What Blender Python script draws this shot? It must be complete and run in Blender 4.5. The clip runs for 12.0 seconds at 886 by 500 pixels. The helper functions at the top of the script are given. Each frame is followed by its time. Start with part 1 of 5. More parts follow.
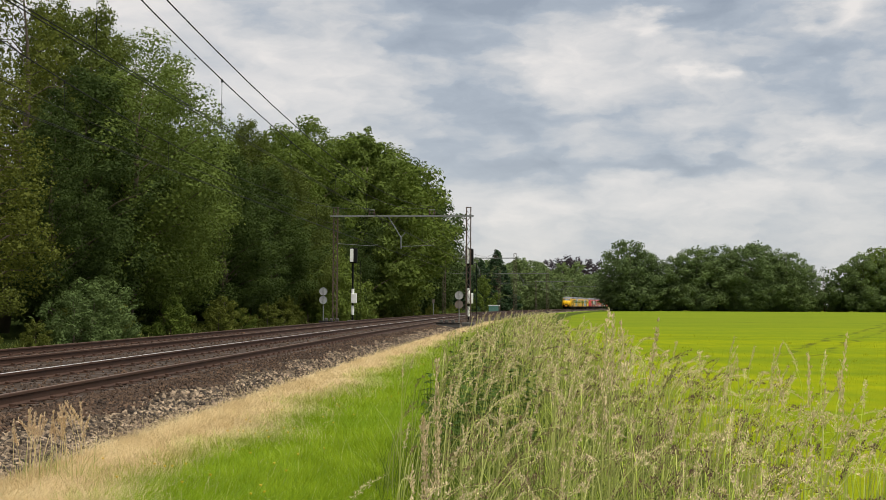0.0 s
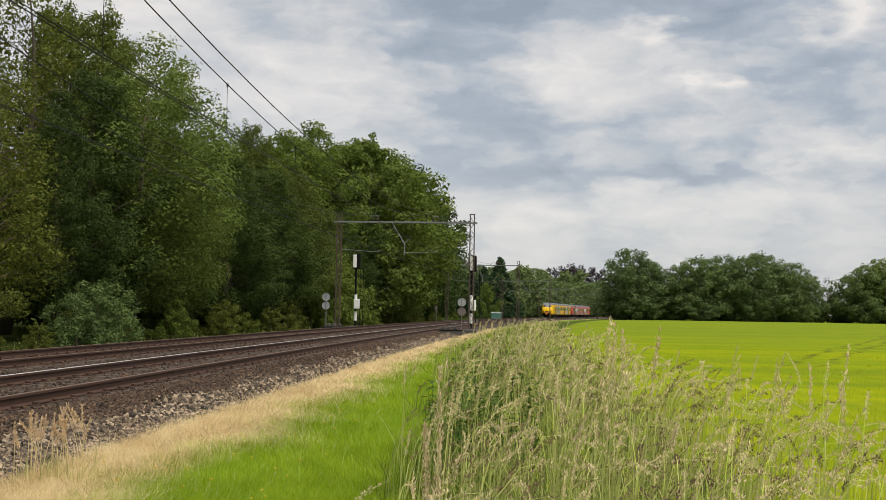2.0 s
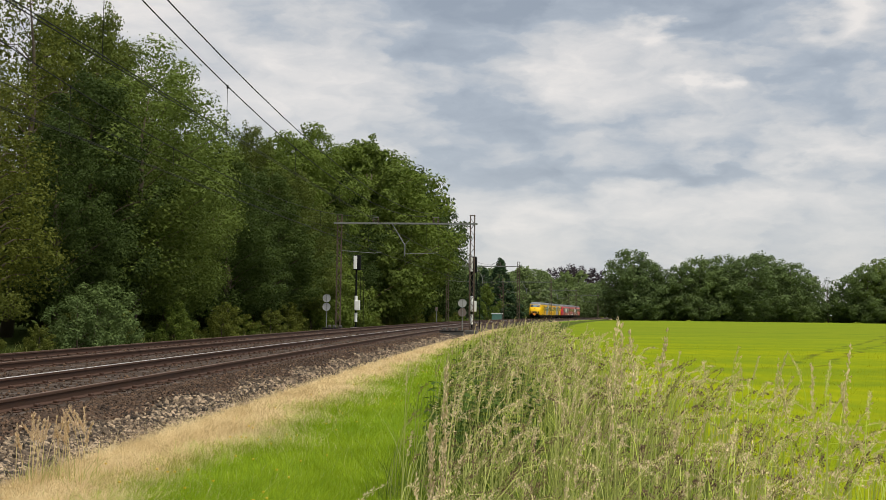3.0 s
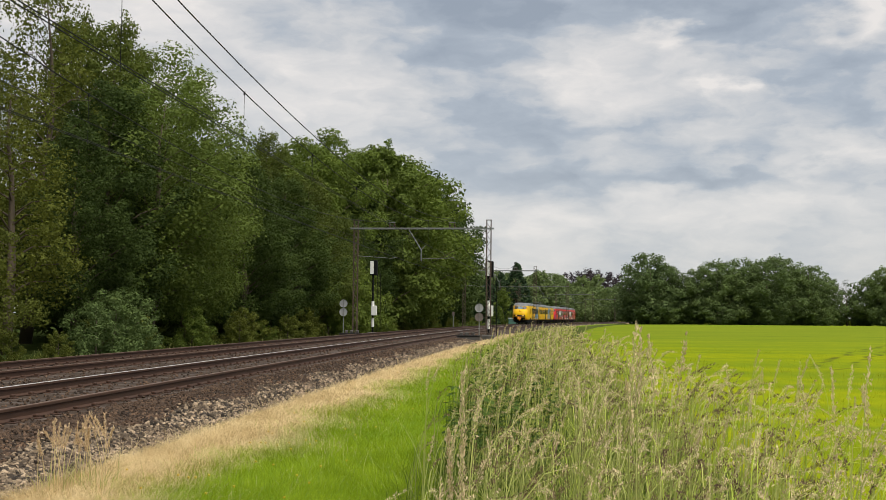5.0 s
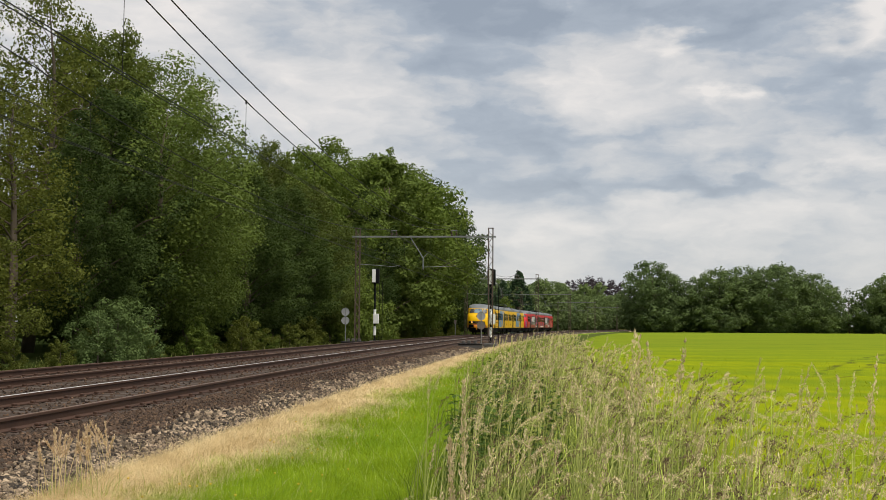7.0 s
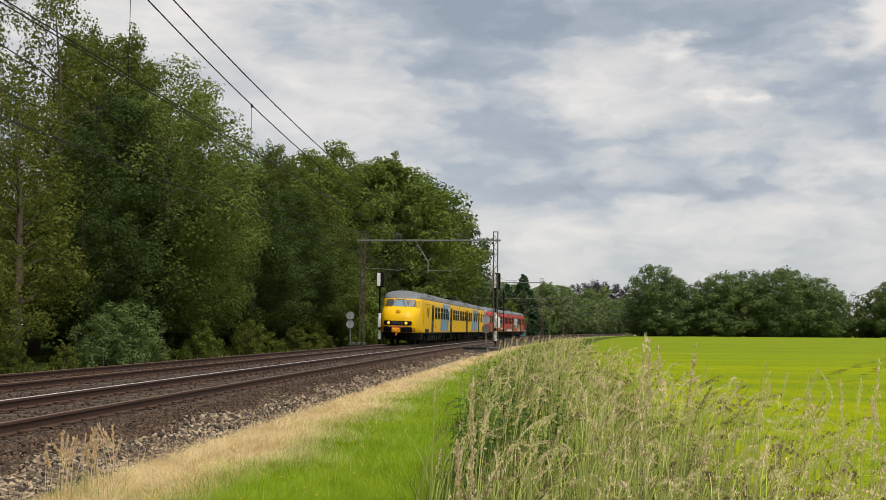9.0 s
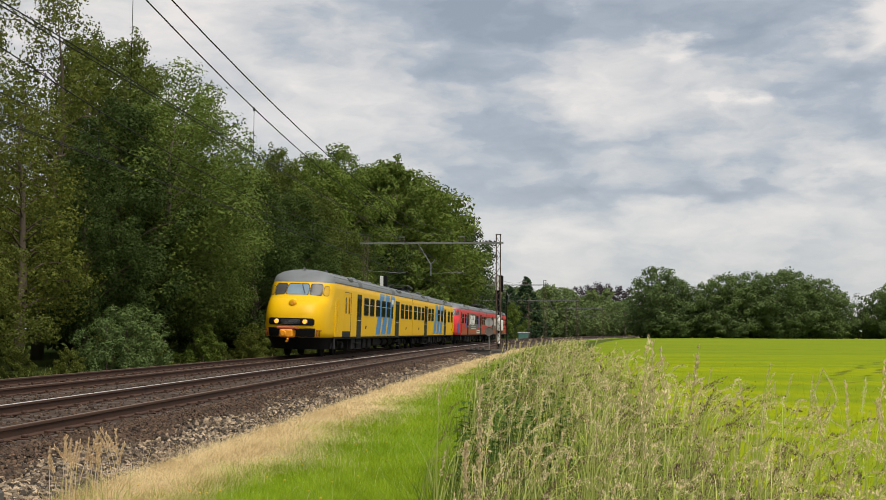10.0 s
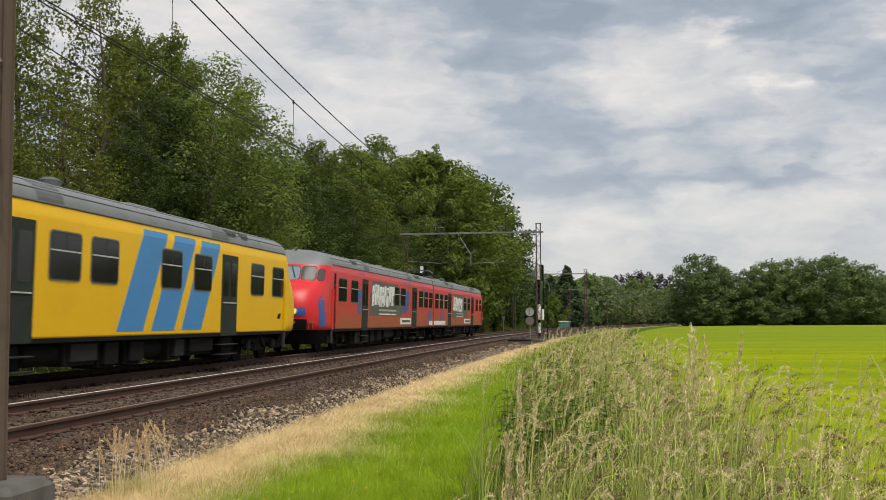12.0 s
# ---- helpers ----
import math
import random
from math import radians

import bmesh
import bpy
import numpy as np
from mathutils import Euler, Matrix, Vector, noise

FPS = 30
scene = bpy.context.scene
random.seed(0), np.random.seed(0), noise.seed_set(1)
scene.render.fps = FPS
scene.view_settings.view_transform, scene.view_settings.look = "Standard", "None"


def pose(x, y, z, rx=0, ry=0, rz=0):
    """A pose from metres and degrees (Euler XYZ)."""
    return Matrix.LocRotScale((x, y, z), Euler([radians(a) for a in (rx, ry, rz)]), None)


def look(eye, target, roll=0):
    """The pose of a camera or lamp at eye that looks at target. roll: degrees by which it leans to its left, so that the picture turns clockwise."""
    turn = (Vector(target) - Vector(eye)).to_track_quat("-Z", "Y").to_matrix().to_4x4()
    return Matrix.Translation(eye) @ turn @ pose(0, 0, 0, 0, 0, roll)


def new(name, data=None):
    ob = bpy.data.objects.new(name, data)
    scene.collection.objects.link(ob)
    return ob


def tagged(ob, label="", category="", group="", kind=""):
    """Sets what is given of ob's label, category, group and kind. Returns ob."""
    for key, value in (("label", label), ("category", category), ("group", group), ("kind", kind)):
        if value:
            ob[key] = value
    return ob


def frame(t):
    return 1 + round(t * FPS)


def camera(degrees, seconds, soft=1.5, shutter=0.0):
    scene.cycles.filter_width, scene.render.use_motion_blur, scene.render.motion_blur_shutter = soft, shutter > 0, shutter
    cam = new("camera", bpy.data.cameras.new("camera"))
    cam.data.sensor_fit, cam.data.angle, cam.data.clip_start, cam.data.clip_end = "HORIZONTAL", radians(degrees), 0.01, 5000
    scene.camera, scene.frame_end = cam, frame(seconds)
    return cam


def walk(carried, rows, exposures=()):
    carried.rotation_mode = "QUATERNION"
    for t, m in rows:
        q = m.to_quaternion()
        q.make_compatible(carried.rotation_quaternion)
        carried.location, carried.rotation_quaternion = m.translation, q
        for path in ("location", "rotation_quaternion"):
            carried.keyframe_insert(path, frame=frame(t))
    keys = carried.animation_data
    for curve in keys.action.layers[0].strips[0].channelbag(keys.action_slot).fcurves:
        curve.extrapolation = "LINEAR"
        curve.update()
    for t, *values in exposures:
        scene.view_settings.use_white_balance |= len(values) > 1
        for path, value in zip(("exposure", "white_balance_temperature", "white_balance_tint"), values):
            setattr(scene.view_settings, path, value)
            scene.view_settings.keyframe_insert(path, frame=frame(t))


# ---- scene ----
# The world: x right, y ahead, z up; z = 0 is the top of the rails.
KNOTS = [-20, 20, 60, 100, 150, 200, 250, 300, 380, 500]
BENDS = [0.511, 0.524, 0.364, 0.423, 0.664, 0.537, 0.25, 0.453, 0.6, 0.678]
SPACING = 4.01


def aim(x, y, z, yaw, pitch, roll):
    """A camera's pose from its place and its turn to the left, upwards and about its axis."""
    m = Matrix.Translation((x, y, z)) @ Matrix.Rotation(radians(yaw), 4, "Z") @ Matrix.Rotation(radians(pitch), 4, "X")
    return m @ Matrix.Rotation(radians(roll), 4, "Y") @ Matrix.Rotation(radians(90), 4, "X")


cam = camera(43.138, 12.0, soft=0.7, shutter=0.12)
walk(cam, [
    (0.0, aim(0.04, 0, 1.1, -1.535, 2.804, -0.313)), (0.5, aim(0.025, 0, 1.1, -1.221, 2.898, -0.399)),
    (1.0, aim(0.025, 0, 1.1, -1.139, 3.030, -0.583)), (1.5, aim(0.03, 0, 1.1, -1.242, 3.108, -0.761)),
    (2.0, aim(0.04, 0, 1.1, -1.360, 3.144, -0.940)), (2.5, aim(0.04, 0, 1.1, -1.444, 3.192, -0.932)),
    (3.0, aim(0.0325, 0, 1.1, -1.348, 3.199, -0.770)), (5.0, aim(0.01, 0, 1.1, -0.518, 3.435, -0.509)),
    (5.5, aim(0.01, 0, 1.1, -0.451, 3.501, -0.404)), (6.0, aim(0.0075, 0, 1.1, -0.403, 3.633, -0.368)),
    (6.5, aim(0.01, 0, 1.1, -0.399, 3.784, -0.354)), (7.0, aim(0.015, 0, 1.1, -0.414, 3.854, -0.440)),
    (9.0, aim(0.005, 0, 1.1, -0.170, 4.041, -0.499)), (9.5, aim(0.005, 0, 1.1, -0.090, 4.109, -0.351)),
    (10.0, aim(0, 0, 1.1, -0.032, 4.176, -0.277)), (10.5, aim(0, 0, 1.1, 0, 4.189, -0.181)),
    (11.0, aim(0, 0, 1.1, 0.054, 4.120, -0.145)), (11.5, aim(-0.02, 0, 1.1, 0.336, 3.979, 0.013)),
    (12.0, aim(-0.02, 0, 1.1, 1.992, 3.667, 0.277))])

# ---- sky and sun ----
SUN_UP, SUN_FROM = radians(60), radians(140)
CLOUDS = [
    (0.05, 0.275, 0.12, 0.022, -0.17), (0.035, 0.222, 0.07, 0.024, -0.17), (0.06, 0.176, 0.075, 0.016, -0.15),
    (0.27, 0.26, 0.09, 0.026, -0.18), (0.34, 0.215, 0.08, 0.012, -0.10), (0.085, 0.128, 0.06, 0.02, -0.14),
    (0.20, 0.17, 0.05, 0.012, -0.09), (0.25, 0.126, 0.10, 0.008, -0.11), (-0.13, 0.24, 0.04, 0.02, -0.06),
    (0.205, 0.245, 0.022, 0.016, 0.20), (0.265, 0.208, 0.022, 0.009, 0.20), (0.385, 0.25, 0.03, 0.022, 0.20),
    (0.35, 0.143, 0.045, 0.02, 0.14), (-0.12, 0.19, 0.09, 0.06, 0.10), (-0.26, 0.25, 0.10, 0.08, 0.13), (0.15, 0.20, 0.045, 0.03, 0.10), (0.17, 0.085, 0.16, 0.025, 0.10)]


def make_world():
    world = bpy.data.worlds.new("overcast_sky")
    scene.world = world
    world.use_nodes = True
    nt = world.node_tree
    nt.nodes.clear()
    N = nt.nodes.new

    def math_(op, a, b=None, c=None):
        n = N("ShaderNodeMath")
        n.operation = op
        for i, v in enumerate((a, b, c)):
            if v is None:
                continue
            if isinstance(v, (int, float)):
                n.inputs[i].default_value = v
            else:
                nt.links.new(v, n.inputs[i])
        return n.outputs[0]

    tc = N("ShaderNodeTexCoord")
    sep = N("ShaderNodeSeparateXYZ")
    nt.links.new(tc.outputs["Generated"], sep.inputs[0])
    z = sep.outputs[2]
    def noise_(vec, scale, detail, rough, color=False):
        n = N("ShaderNodeTexNoise")
        n.inputs["Scale"].default_value, n.inputs["Detail"].default_value = scale, detail
        n.inputs["Roughness"].default_value = rough
        nt.links.new(vec, n.inputs["Vector"])
        return n.outputs["Color" if color else "Fac"]

    def vec_(op, a, b):
        n = N("ShaderNodeVectorMath")
        n.operation = op
        for i, v in enumerate((a, b)):
            if isinstance(v, tuple):
                n.inputs[i].default_value = v
            else:
                nt.links.new(v, n.inputs[i])
        return n.outputs[0]

    # the air's swirl: directions shifted by two sizes of turbulence
    wide = vec_("MULTIPLY", tc.outputs["Generated"], (1.0, 1.0, 2.4))
    swirl = vec_("MULTIPLY", vec_("SUBTRACT", noise_(wide, 7.0, 3.0, 0.5, True), (0.5, 0.5, 0.5)), (0.15, 0.0, 0.07))
    curl = vec_("MULTIPLY", vec_("SUBTRACT", noise_(wide, 19.0, 5.0, 0.52, True), (0.5, 0.5, 0.5)), (0.10, 0.0, 0.055))
    bent = N("ShaderNodeSeparateXYZ")
    nt.links.new(vec_("ADD", vec_("ADD", tc.outputs["Generated"], swirl), curl), bent.inputs[0])
    turn, rise = math_("ARCTAN2", bent.outputs[0], bent.outputs[1]), bent.outputs[2]
    big = noise_(wide, 4.6, 4.0, 0.5)
    puff = noise_(vec_("ADD", wide, curl), 15.0, 6.0, 0.55)
    cloud = math_("MULTIPLY_ADD", math_("SUBTRACT", big, 0.5), 0.38, 0.485)
    cloud = math_("MULTIPLY_ADD", math_("SUBTRACT", puff, 0.5), 0.34, cloud)
    # single clouds ahead: bearing, height, half width, half height, lighter or darker
    for a, h, da, dh, k in CLOUDS:
        q = math_("MULTIPLY", math_("SUBTRACT", turn, a), 1 / da)
        v = math_("MULTIPLY", math_("SUBTRACT", rise, h), 1 / dh)
        far = math_("ADD", math_("MULTIPLY", q, q), math_("MULTIPLY", v, v))
        cloud = math_("MULTIPLY_ADD", math_("POWER", 2.718, math_("MULTIPLY", far, -1.0)), k, cloud)
    ramp = N("ShaderNodeValToRGB")
    nt.links.new(cloud, ramp.inputs[0])
    e = ramp.color_ramp.elements
    e[0].position, e[0].color = 0.33, (0.315, 0.36, 0.425, 1)
    e[1].position, e[1].color = 0.65, (0.86, 0.815, 0.775, 1)
    m1 = e.new(0.44)
    m1.color = (0.42, 0.465, 0.525, 1)
    m2 = e.new(0.52)
    m2.color = (0.61, 0.615, 0.625, 1)
    sky = N("ShaderNodeTexSky")
    sky.sky_type, sky.sun_disc = "NISHITA", False
    sky.sun_elevation, sky.sun_rotation = SUN_UP, SUN_FROM
    low = math_("POWER", math_("SUBTRACT", 1.0, math_("MAXIMUM", z, 0.0)), 14.0)
    mix = N("ShaderNodeMix")
    mix.data_type = "RGBA"
    nt.links.new(math_("MULTIPLY", low, 0.72), mix.inputs["Factor"])
    nt.links.new(ramp.outputs[0], mix.inputs["A"])
    mix.inputs["B"].default_value = (0.67, 0.665, 0.66, 1)
    b1, b2, add, out = N("ShaderNodeBackground"), N("ShaderNodeBackground"), N("ShaderNodeAddShader"), N("ShaderNodeOutputWorld")
    nt.links.new(mix.outputs["Result"], b1.inputs[0])
    b1.inputs[1].default_value = 0.92
    nt.links.new(sky.outputs[0], b2.inputs[0])
    b2.inputs[1].default_value = 0.012
    nt.links.new(b1.outputs[0], add.inputs[0])
    nt.links.new(b2.outputs[0], add.inputs[1])
    nt.links.new(add.outputs[0], out.inputs[0])


make_world()
sun = new("sun", bpy.data.lights.new("sun", "SUN"))
sun.data.energy, sun.data.angle, sun.data.color = 4.2, radians(35), (1.0, 0.95, 0.86)
sun.matrix_basis = look((math.sin(SUN_FROM) * 50, math.cos(SUN_FROM) * 50, math.tan(SUN_UP) * 50), (0, 0, 0))
scene.view_settings.exposure = 0.0

# ---- materials ----


class Mat:
    """A small writer of node materials."""

    def __init__(self, name):
        self.m = bpy.data.materials.new(name)
        self.m.use_nodes = True
        self.nt = self.m.node_tree
        self.b = self.nt.nodes["Principled BSDF"]
        self.out = self.nt.nodes["Material Output"]

    def n(self, kind, **inputs):
        node = self.nt.nodes.new(kind)
        for k, v in inputs.items():
            self.put(v, node.inputs[k.replace("_", " ")])
        return node

    def put(self, v, socket):
        if isinstance(v, (int, float, tuple)):
            socket.default_value = v
        else:
            self.nt.links.new(v, socket)

    def math(self, op, *a):
        node = self.nt.nodes.new("ShaderNodeMath")
        node.operation = op
        for i, v in enumerate(a):
            self.put(v, node.inputs[i])
        return node.outputs[0]

    def mix(self, f, a, b, blend="MIX"):
        node = self.nt.nodes.new("ShaderNodeMix")
        node.data_type, node.blend_type = "RGBA", blend
        self.put(f, node.inputs["Factor"])
        self.put(a if not isinstance(a, tuple) else (*a[:3], 1), node.inputs["A"])
        self.put(b if not isinstance(b, tuple) else (*b[:3], 1), node.inputs["B"])
        return node.outputs["Result"]

    def place(self):
        return self.n("ShaderNodeNewGeometry").outputs["Position"]

    def local(self):
        return self.n("ShaderNodeTexCoord").outputs["Object"]

    def noise(self, vec, scale, detail=4.0, rough=0.55):
        return self.n("ShaderNodeTexNoise", Vector=vec, Scale=scale, Detail=detail, Roughness=rough).outputs["Fac"]

    def step(self, v, lo, hi):
        node = self.nt.nodes.new("ShaderNodeMapRange")
        node.interpolation_type = "SMOOTHSTEP"
        self.put(v, node.inputs["Value"])
        self.put(lo, node.inputs["From Min"])
        self.put(hi, node.inputs["From Max"])
        return node.outputs["Result"]

    def done(self, color, rough=0.7, metal=0.0, bump=None, depth=0.01, strength=0.5, spec=0.5):
        self.put(color if not isinstance(color, tuple) else (*color[:3], 1), self.b.inputs["Base Color"])
        self.put(rough, self.b.inputs["Roughness"])
        self.put(metal, self.b.inputs["Metallic"])
        self.put(spec, self.b.inputs["Specular IOR Level"])
        if bump is not None:
            node = self.n("ShaderNodeBump", Height=bump, Strength=strength, Distance=depth)
            self.put(node.outputs[0], self.b.inputs["Normal"])
        return self.m


def worn(name, base, dirt, rough=0.5, metal=0.0, scale=3.0, amount=0.5, fine=40.0, depth=0.002, spec=0.4):
    """A painted, stony or metal surface with stains at one scale and grain at another."""
    k = Mat(name)
    p = k.local()
    stain = k.step(k.noise(p, scale), 0.45, 0.75)
    grain = k.noise(p, fine, 3.0)
    c = k.mix(k.math("MULTIPLY", stain, amount), base, dirt)
    c = k.mix(0.25, c, k.mix(grain, (0.35, 0.35, 0.35), (1, 1, 1)), "MULTIPLY")
    r = k.math("ADD", rough, k.math("MULTIPLY", k.math("SUBTRACT", grain, 0.5), 0.25))
    return k.done(c, r, metal, grain, depth, 0.4, spec)


def leafy(name, a, b, c, through_light=0.35, rough=0.7):
    """Leaves or blades: each piece takes its own tone, and lets some light through."""
    k = Mat(name)
    geo = k.n("ShaderNodeNewGeometry")
    r = geo.outputs["Random Per Island"]
    tone = k.mix(k.math("MULTIPLY_ADD", r, 0.6, 0.2), a, b)
    big = k.step(k.noise(geo.outputs["Position"], 0.45, 3.0), 0.35, 0.7)
    tone = k.mix(k.math("MULTIPLY", big, 0.6), tone, c)
    own = k.n("ShaderNodeObjectInfo").outputs["Random"]
    tone = k.mix(k.math("MULTIPLY", k.math("POWER", own, 2.0), 0.35), tone, tuple(min(1.0, v * f) for v, f in zip(b, (1.25, 1.22, 1.0))))
    k.done(tone, rough, spec=0.12)
    t = k.n("ShaderNodeBsdfTranslucent", Color=tone)
    mix = k.n("ShaderNodeMixShader", Fac=through_light)
    k.nt.links.new(k.b.outputs[0], mix.inputs[1])
    k.nt.links.new(t.outputs[0], mix.inputs[2])
    k.nt.links.new(mix.outputs[0], k.out.inputs["Surface"])
    return k.m


def glass_mat(name, tint, rough=0.06, spec=0.5):
    k = Mat(name)
    n = k.noise(k.local(), 2.0, 2.0)
    return k.done(k.mix(n, tint, tuple(v * 1.8 for v in tint)), rough, 0.0, None, spec=spec)


def glow(name, color, strength):
    k = Mat(name)
    k.put((*color, 1), k.b.inputs["Emission Color"])
    k.put(strength, k.b.inputs["Emission Strength"])
    return k.done(color, 0.3)


# ---- the line of the tracks ----
PS = np.arange(-60, 900, 1.0)
_turn = 0.0851 + np.cumsum(np.interp(PS, KNOTS, [b / 1000 for b in BENDS]))
_turn += 0.0851 - _turn[60]
PX, PY = np.cumsum(np.sin(_turn)), np.cumsum(np.cos(_turn))
PX, PY = PX - PX[60] - 11.105, PY - PY[60]


def on_line(s, u, z=0.0):
    """The point s metres along the line, u metres to the right of the near track's middle."""
    th = np.interp(s, PS, _turn)
    off = u + SPACING
    return np.array([np.interp(s, PS, PX) + off * np.cos(th), np.interp(s, PS, PY) - off * np.sin(th), z + 0 * np.asarray(s, float)])


def lift(u):
    """The cant of the two tracks: in the bend each stands a little higher on its outer side."""
    return np.interp(u, [-6.4, -5.6, -2.6, -1.45, 1.45, 2.6], [0.0, 0.042, -0.038, 0.032, -0.069, 0.0])


CANT_NEAR, CANT_FAR = 0.035, 0.0266


def heading(s):
    return float(np.interp(s, PS, _turn))


# x of the near track's middle as a curve over y, for the ground's material
LINE = np.polyfit(on_line(PS[55:520], 0)[1], on_line(PS[55:520], 0)[0], 3)


def across(x, y):
    return (x - np.polyval(LINE, y)) * 0.985


def ground_z(u, y):
    """The height of the ground: a low verge by the track, a field that rises a little far off."""
    u, y = np.asarray(u, float), np.asarray(y, float)
    z = np.interp(u, [-60, -11, -8.5, -7.2, -6.2, 2.2, 2.9, 4.2, 6.5, 9.5, 14], [-0.3, -0.35, -0.5, -0.5, -0.62, -0.62, -0.40, -0.44, -0.52, -0.56, -0.60])
    far = np.clip((y - 90) / 240, 0, 1) * np.clip((u - 9) / 10, 0, 1)
    return z + far * 0.22


def ground_mat():
    k = Mat("ground_grass_and_field")
    p = k.place()
    sep = k.n("ShaderNodeSeparateXYZ", Vector=p)
    x, y = sep.outputs[0], sep.outputs[1]
    line = float(LINE[0])
    for c in LINE[1:]:
        line = k.math("ADD", k.math("MULTIPLY", line, k.math("MINIMUM", y, 500.0)), float(c))
    wob = k.math("MULTIPLY", k.math("SUBTRACT", k.noise(p, 0.9, 4.0), 0.5), 1.6)
    u = k.math("ADD", k.math("MULTIPLY", k.math("SUBTRACT", x, line), 0.985), wob)
    fine = k.noise(p, 26.0, 5.0, 0.7)
    mid = k.noise(p, 1.1, 4.0)
    wide = k.noise(p, 0.05, 3.0)
    soil = k.mix(fine, (0.05, 0.038, 0.025), (0.13, 0.10, 0.065))
    straw = k.mix(fine, (0.34, 0.25, 0.12), (0.66, 0.52, 0.30))
    green = k.mix(k.math("MULTIPLY", fine, mid), (0.09, 0.15, 0.012), (0.22, 0.34, 0.025))
    # tall grass strip: shade in the gaps between stems, put into the ground colour
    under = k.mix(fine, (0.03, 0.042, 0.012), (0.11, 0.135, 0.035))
    # crop rows run along the field
    rows = k.n("ShaderNodeTexWave", Vector=p, Scale=0.35, Distortion=2.5, Detail=2.0)
    crop = k.mix(k.step(wide, 0.3, 0.7), (0.262, 0.285, 0.008), (0.345, 0.362, 0.009))
    crop = k.mix(k.math("MULTIPLY", k.step(mid, 0.45, 0.8), 0.5), crop, (0.14, 0.225, 0.010))
    crop = k.mix(k.math("MULTIPLY", k.step(k.noise(p, 0.22, 5.0, 0.65), 0.46, 0.66), 0.45), crop, (0.15, 0.21, 0.012))
    crop = k.mix(k.math("MULTIPLY", rows.outputs["Fac"], 0.22), crop, (0.10, 0.19, 0.010))
    crop = k.mix(k.math("MULTIPLY", fine, 0.3), crop, (0.08, 0.16, 0.01))
    # darker with distance: the grazing view of the far crop is painted in
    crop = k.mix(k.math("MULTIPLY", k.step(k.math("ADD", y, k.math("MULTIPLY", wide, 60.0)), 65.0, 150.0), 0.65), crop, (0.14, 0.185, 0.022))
    # worn wheel lanes that cross the field
    off = k.math("SUBTRACT", x, k.math("MULTIPLY_ADD", y, 0.484, -5.5))
    off = k.math("ADD", off, k.math("MULTIPLY", k.math("SUBTRACT", k.noise(p, 0.12, 2.0), 0.5), 3.0))
    track = k.step(k.math("ABSOLUTE", k.math("SUBTRACT", k.math("ABSOLUTE", off), 0.8)), 0.34, 0.08)
    track = k.math("MULTIPLY", track, k.step(k.noise(p, 0.7, 4.0, 0.6), 0.42, 0.58))
    track = k.math("MULTIPLY", track, k.step(y, 34.0, 42.0))
    crop = k.mix(k.math("MULTIPLY", track, 0.9), crop, (0.085, 0.095, 0.02))
    # thin places
    bare = k.step(k.noise(p, 0.16, 5.0, 0.6), 0.60, 0.68)
    crop = k.mix(k.math("MULTIPLY", bare, 0.45), crop, (0.115, 0.14, 0.02))
    # long faint drill lines, seen as streaks far off
    drill = k.n("ShaderNodeTexNoise", Vector=k.n("ShaderNodeCombineXYZ", X=k.math("MULTIPLY", x, 0.02), Y=k.math("MULTIPLY", y, 0.22)).outputs[0], Scale=1.0, Detail=4.0).outputs["Fac"]
    crop = k.mix(k.math("MULTIPLY", k.step(drill, 0.46, 0.62), 0.55), crop, (0.12, 0.185, 0.016))
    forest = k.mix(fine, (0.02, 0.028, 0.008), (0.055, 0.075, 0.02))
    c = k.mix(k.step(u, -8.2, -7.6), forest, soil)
    c = k.mix(k.step(u, 2.2, 2.5), c, straw)
    c = k.mix(k.step(u, 3.6, 4.3), c, green)
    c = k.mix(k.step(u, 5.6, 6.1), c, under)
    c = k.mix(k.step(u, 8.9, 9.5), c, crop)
    return k.done(c, 1.0, 0.0, fine, 0.05, 0.6, spec=0.0)


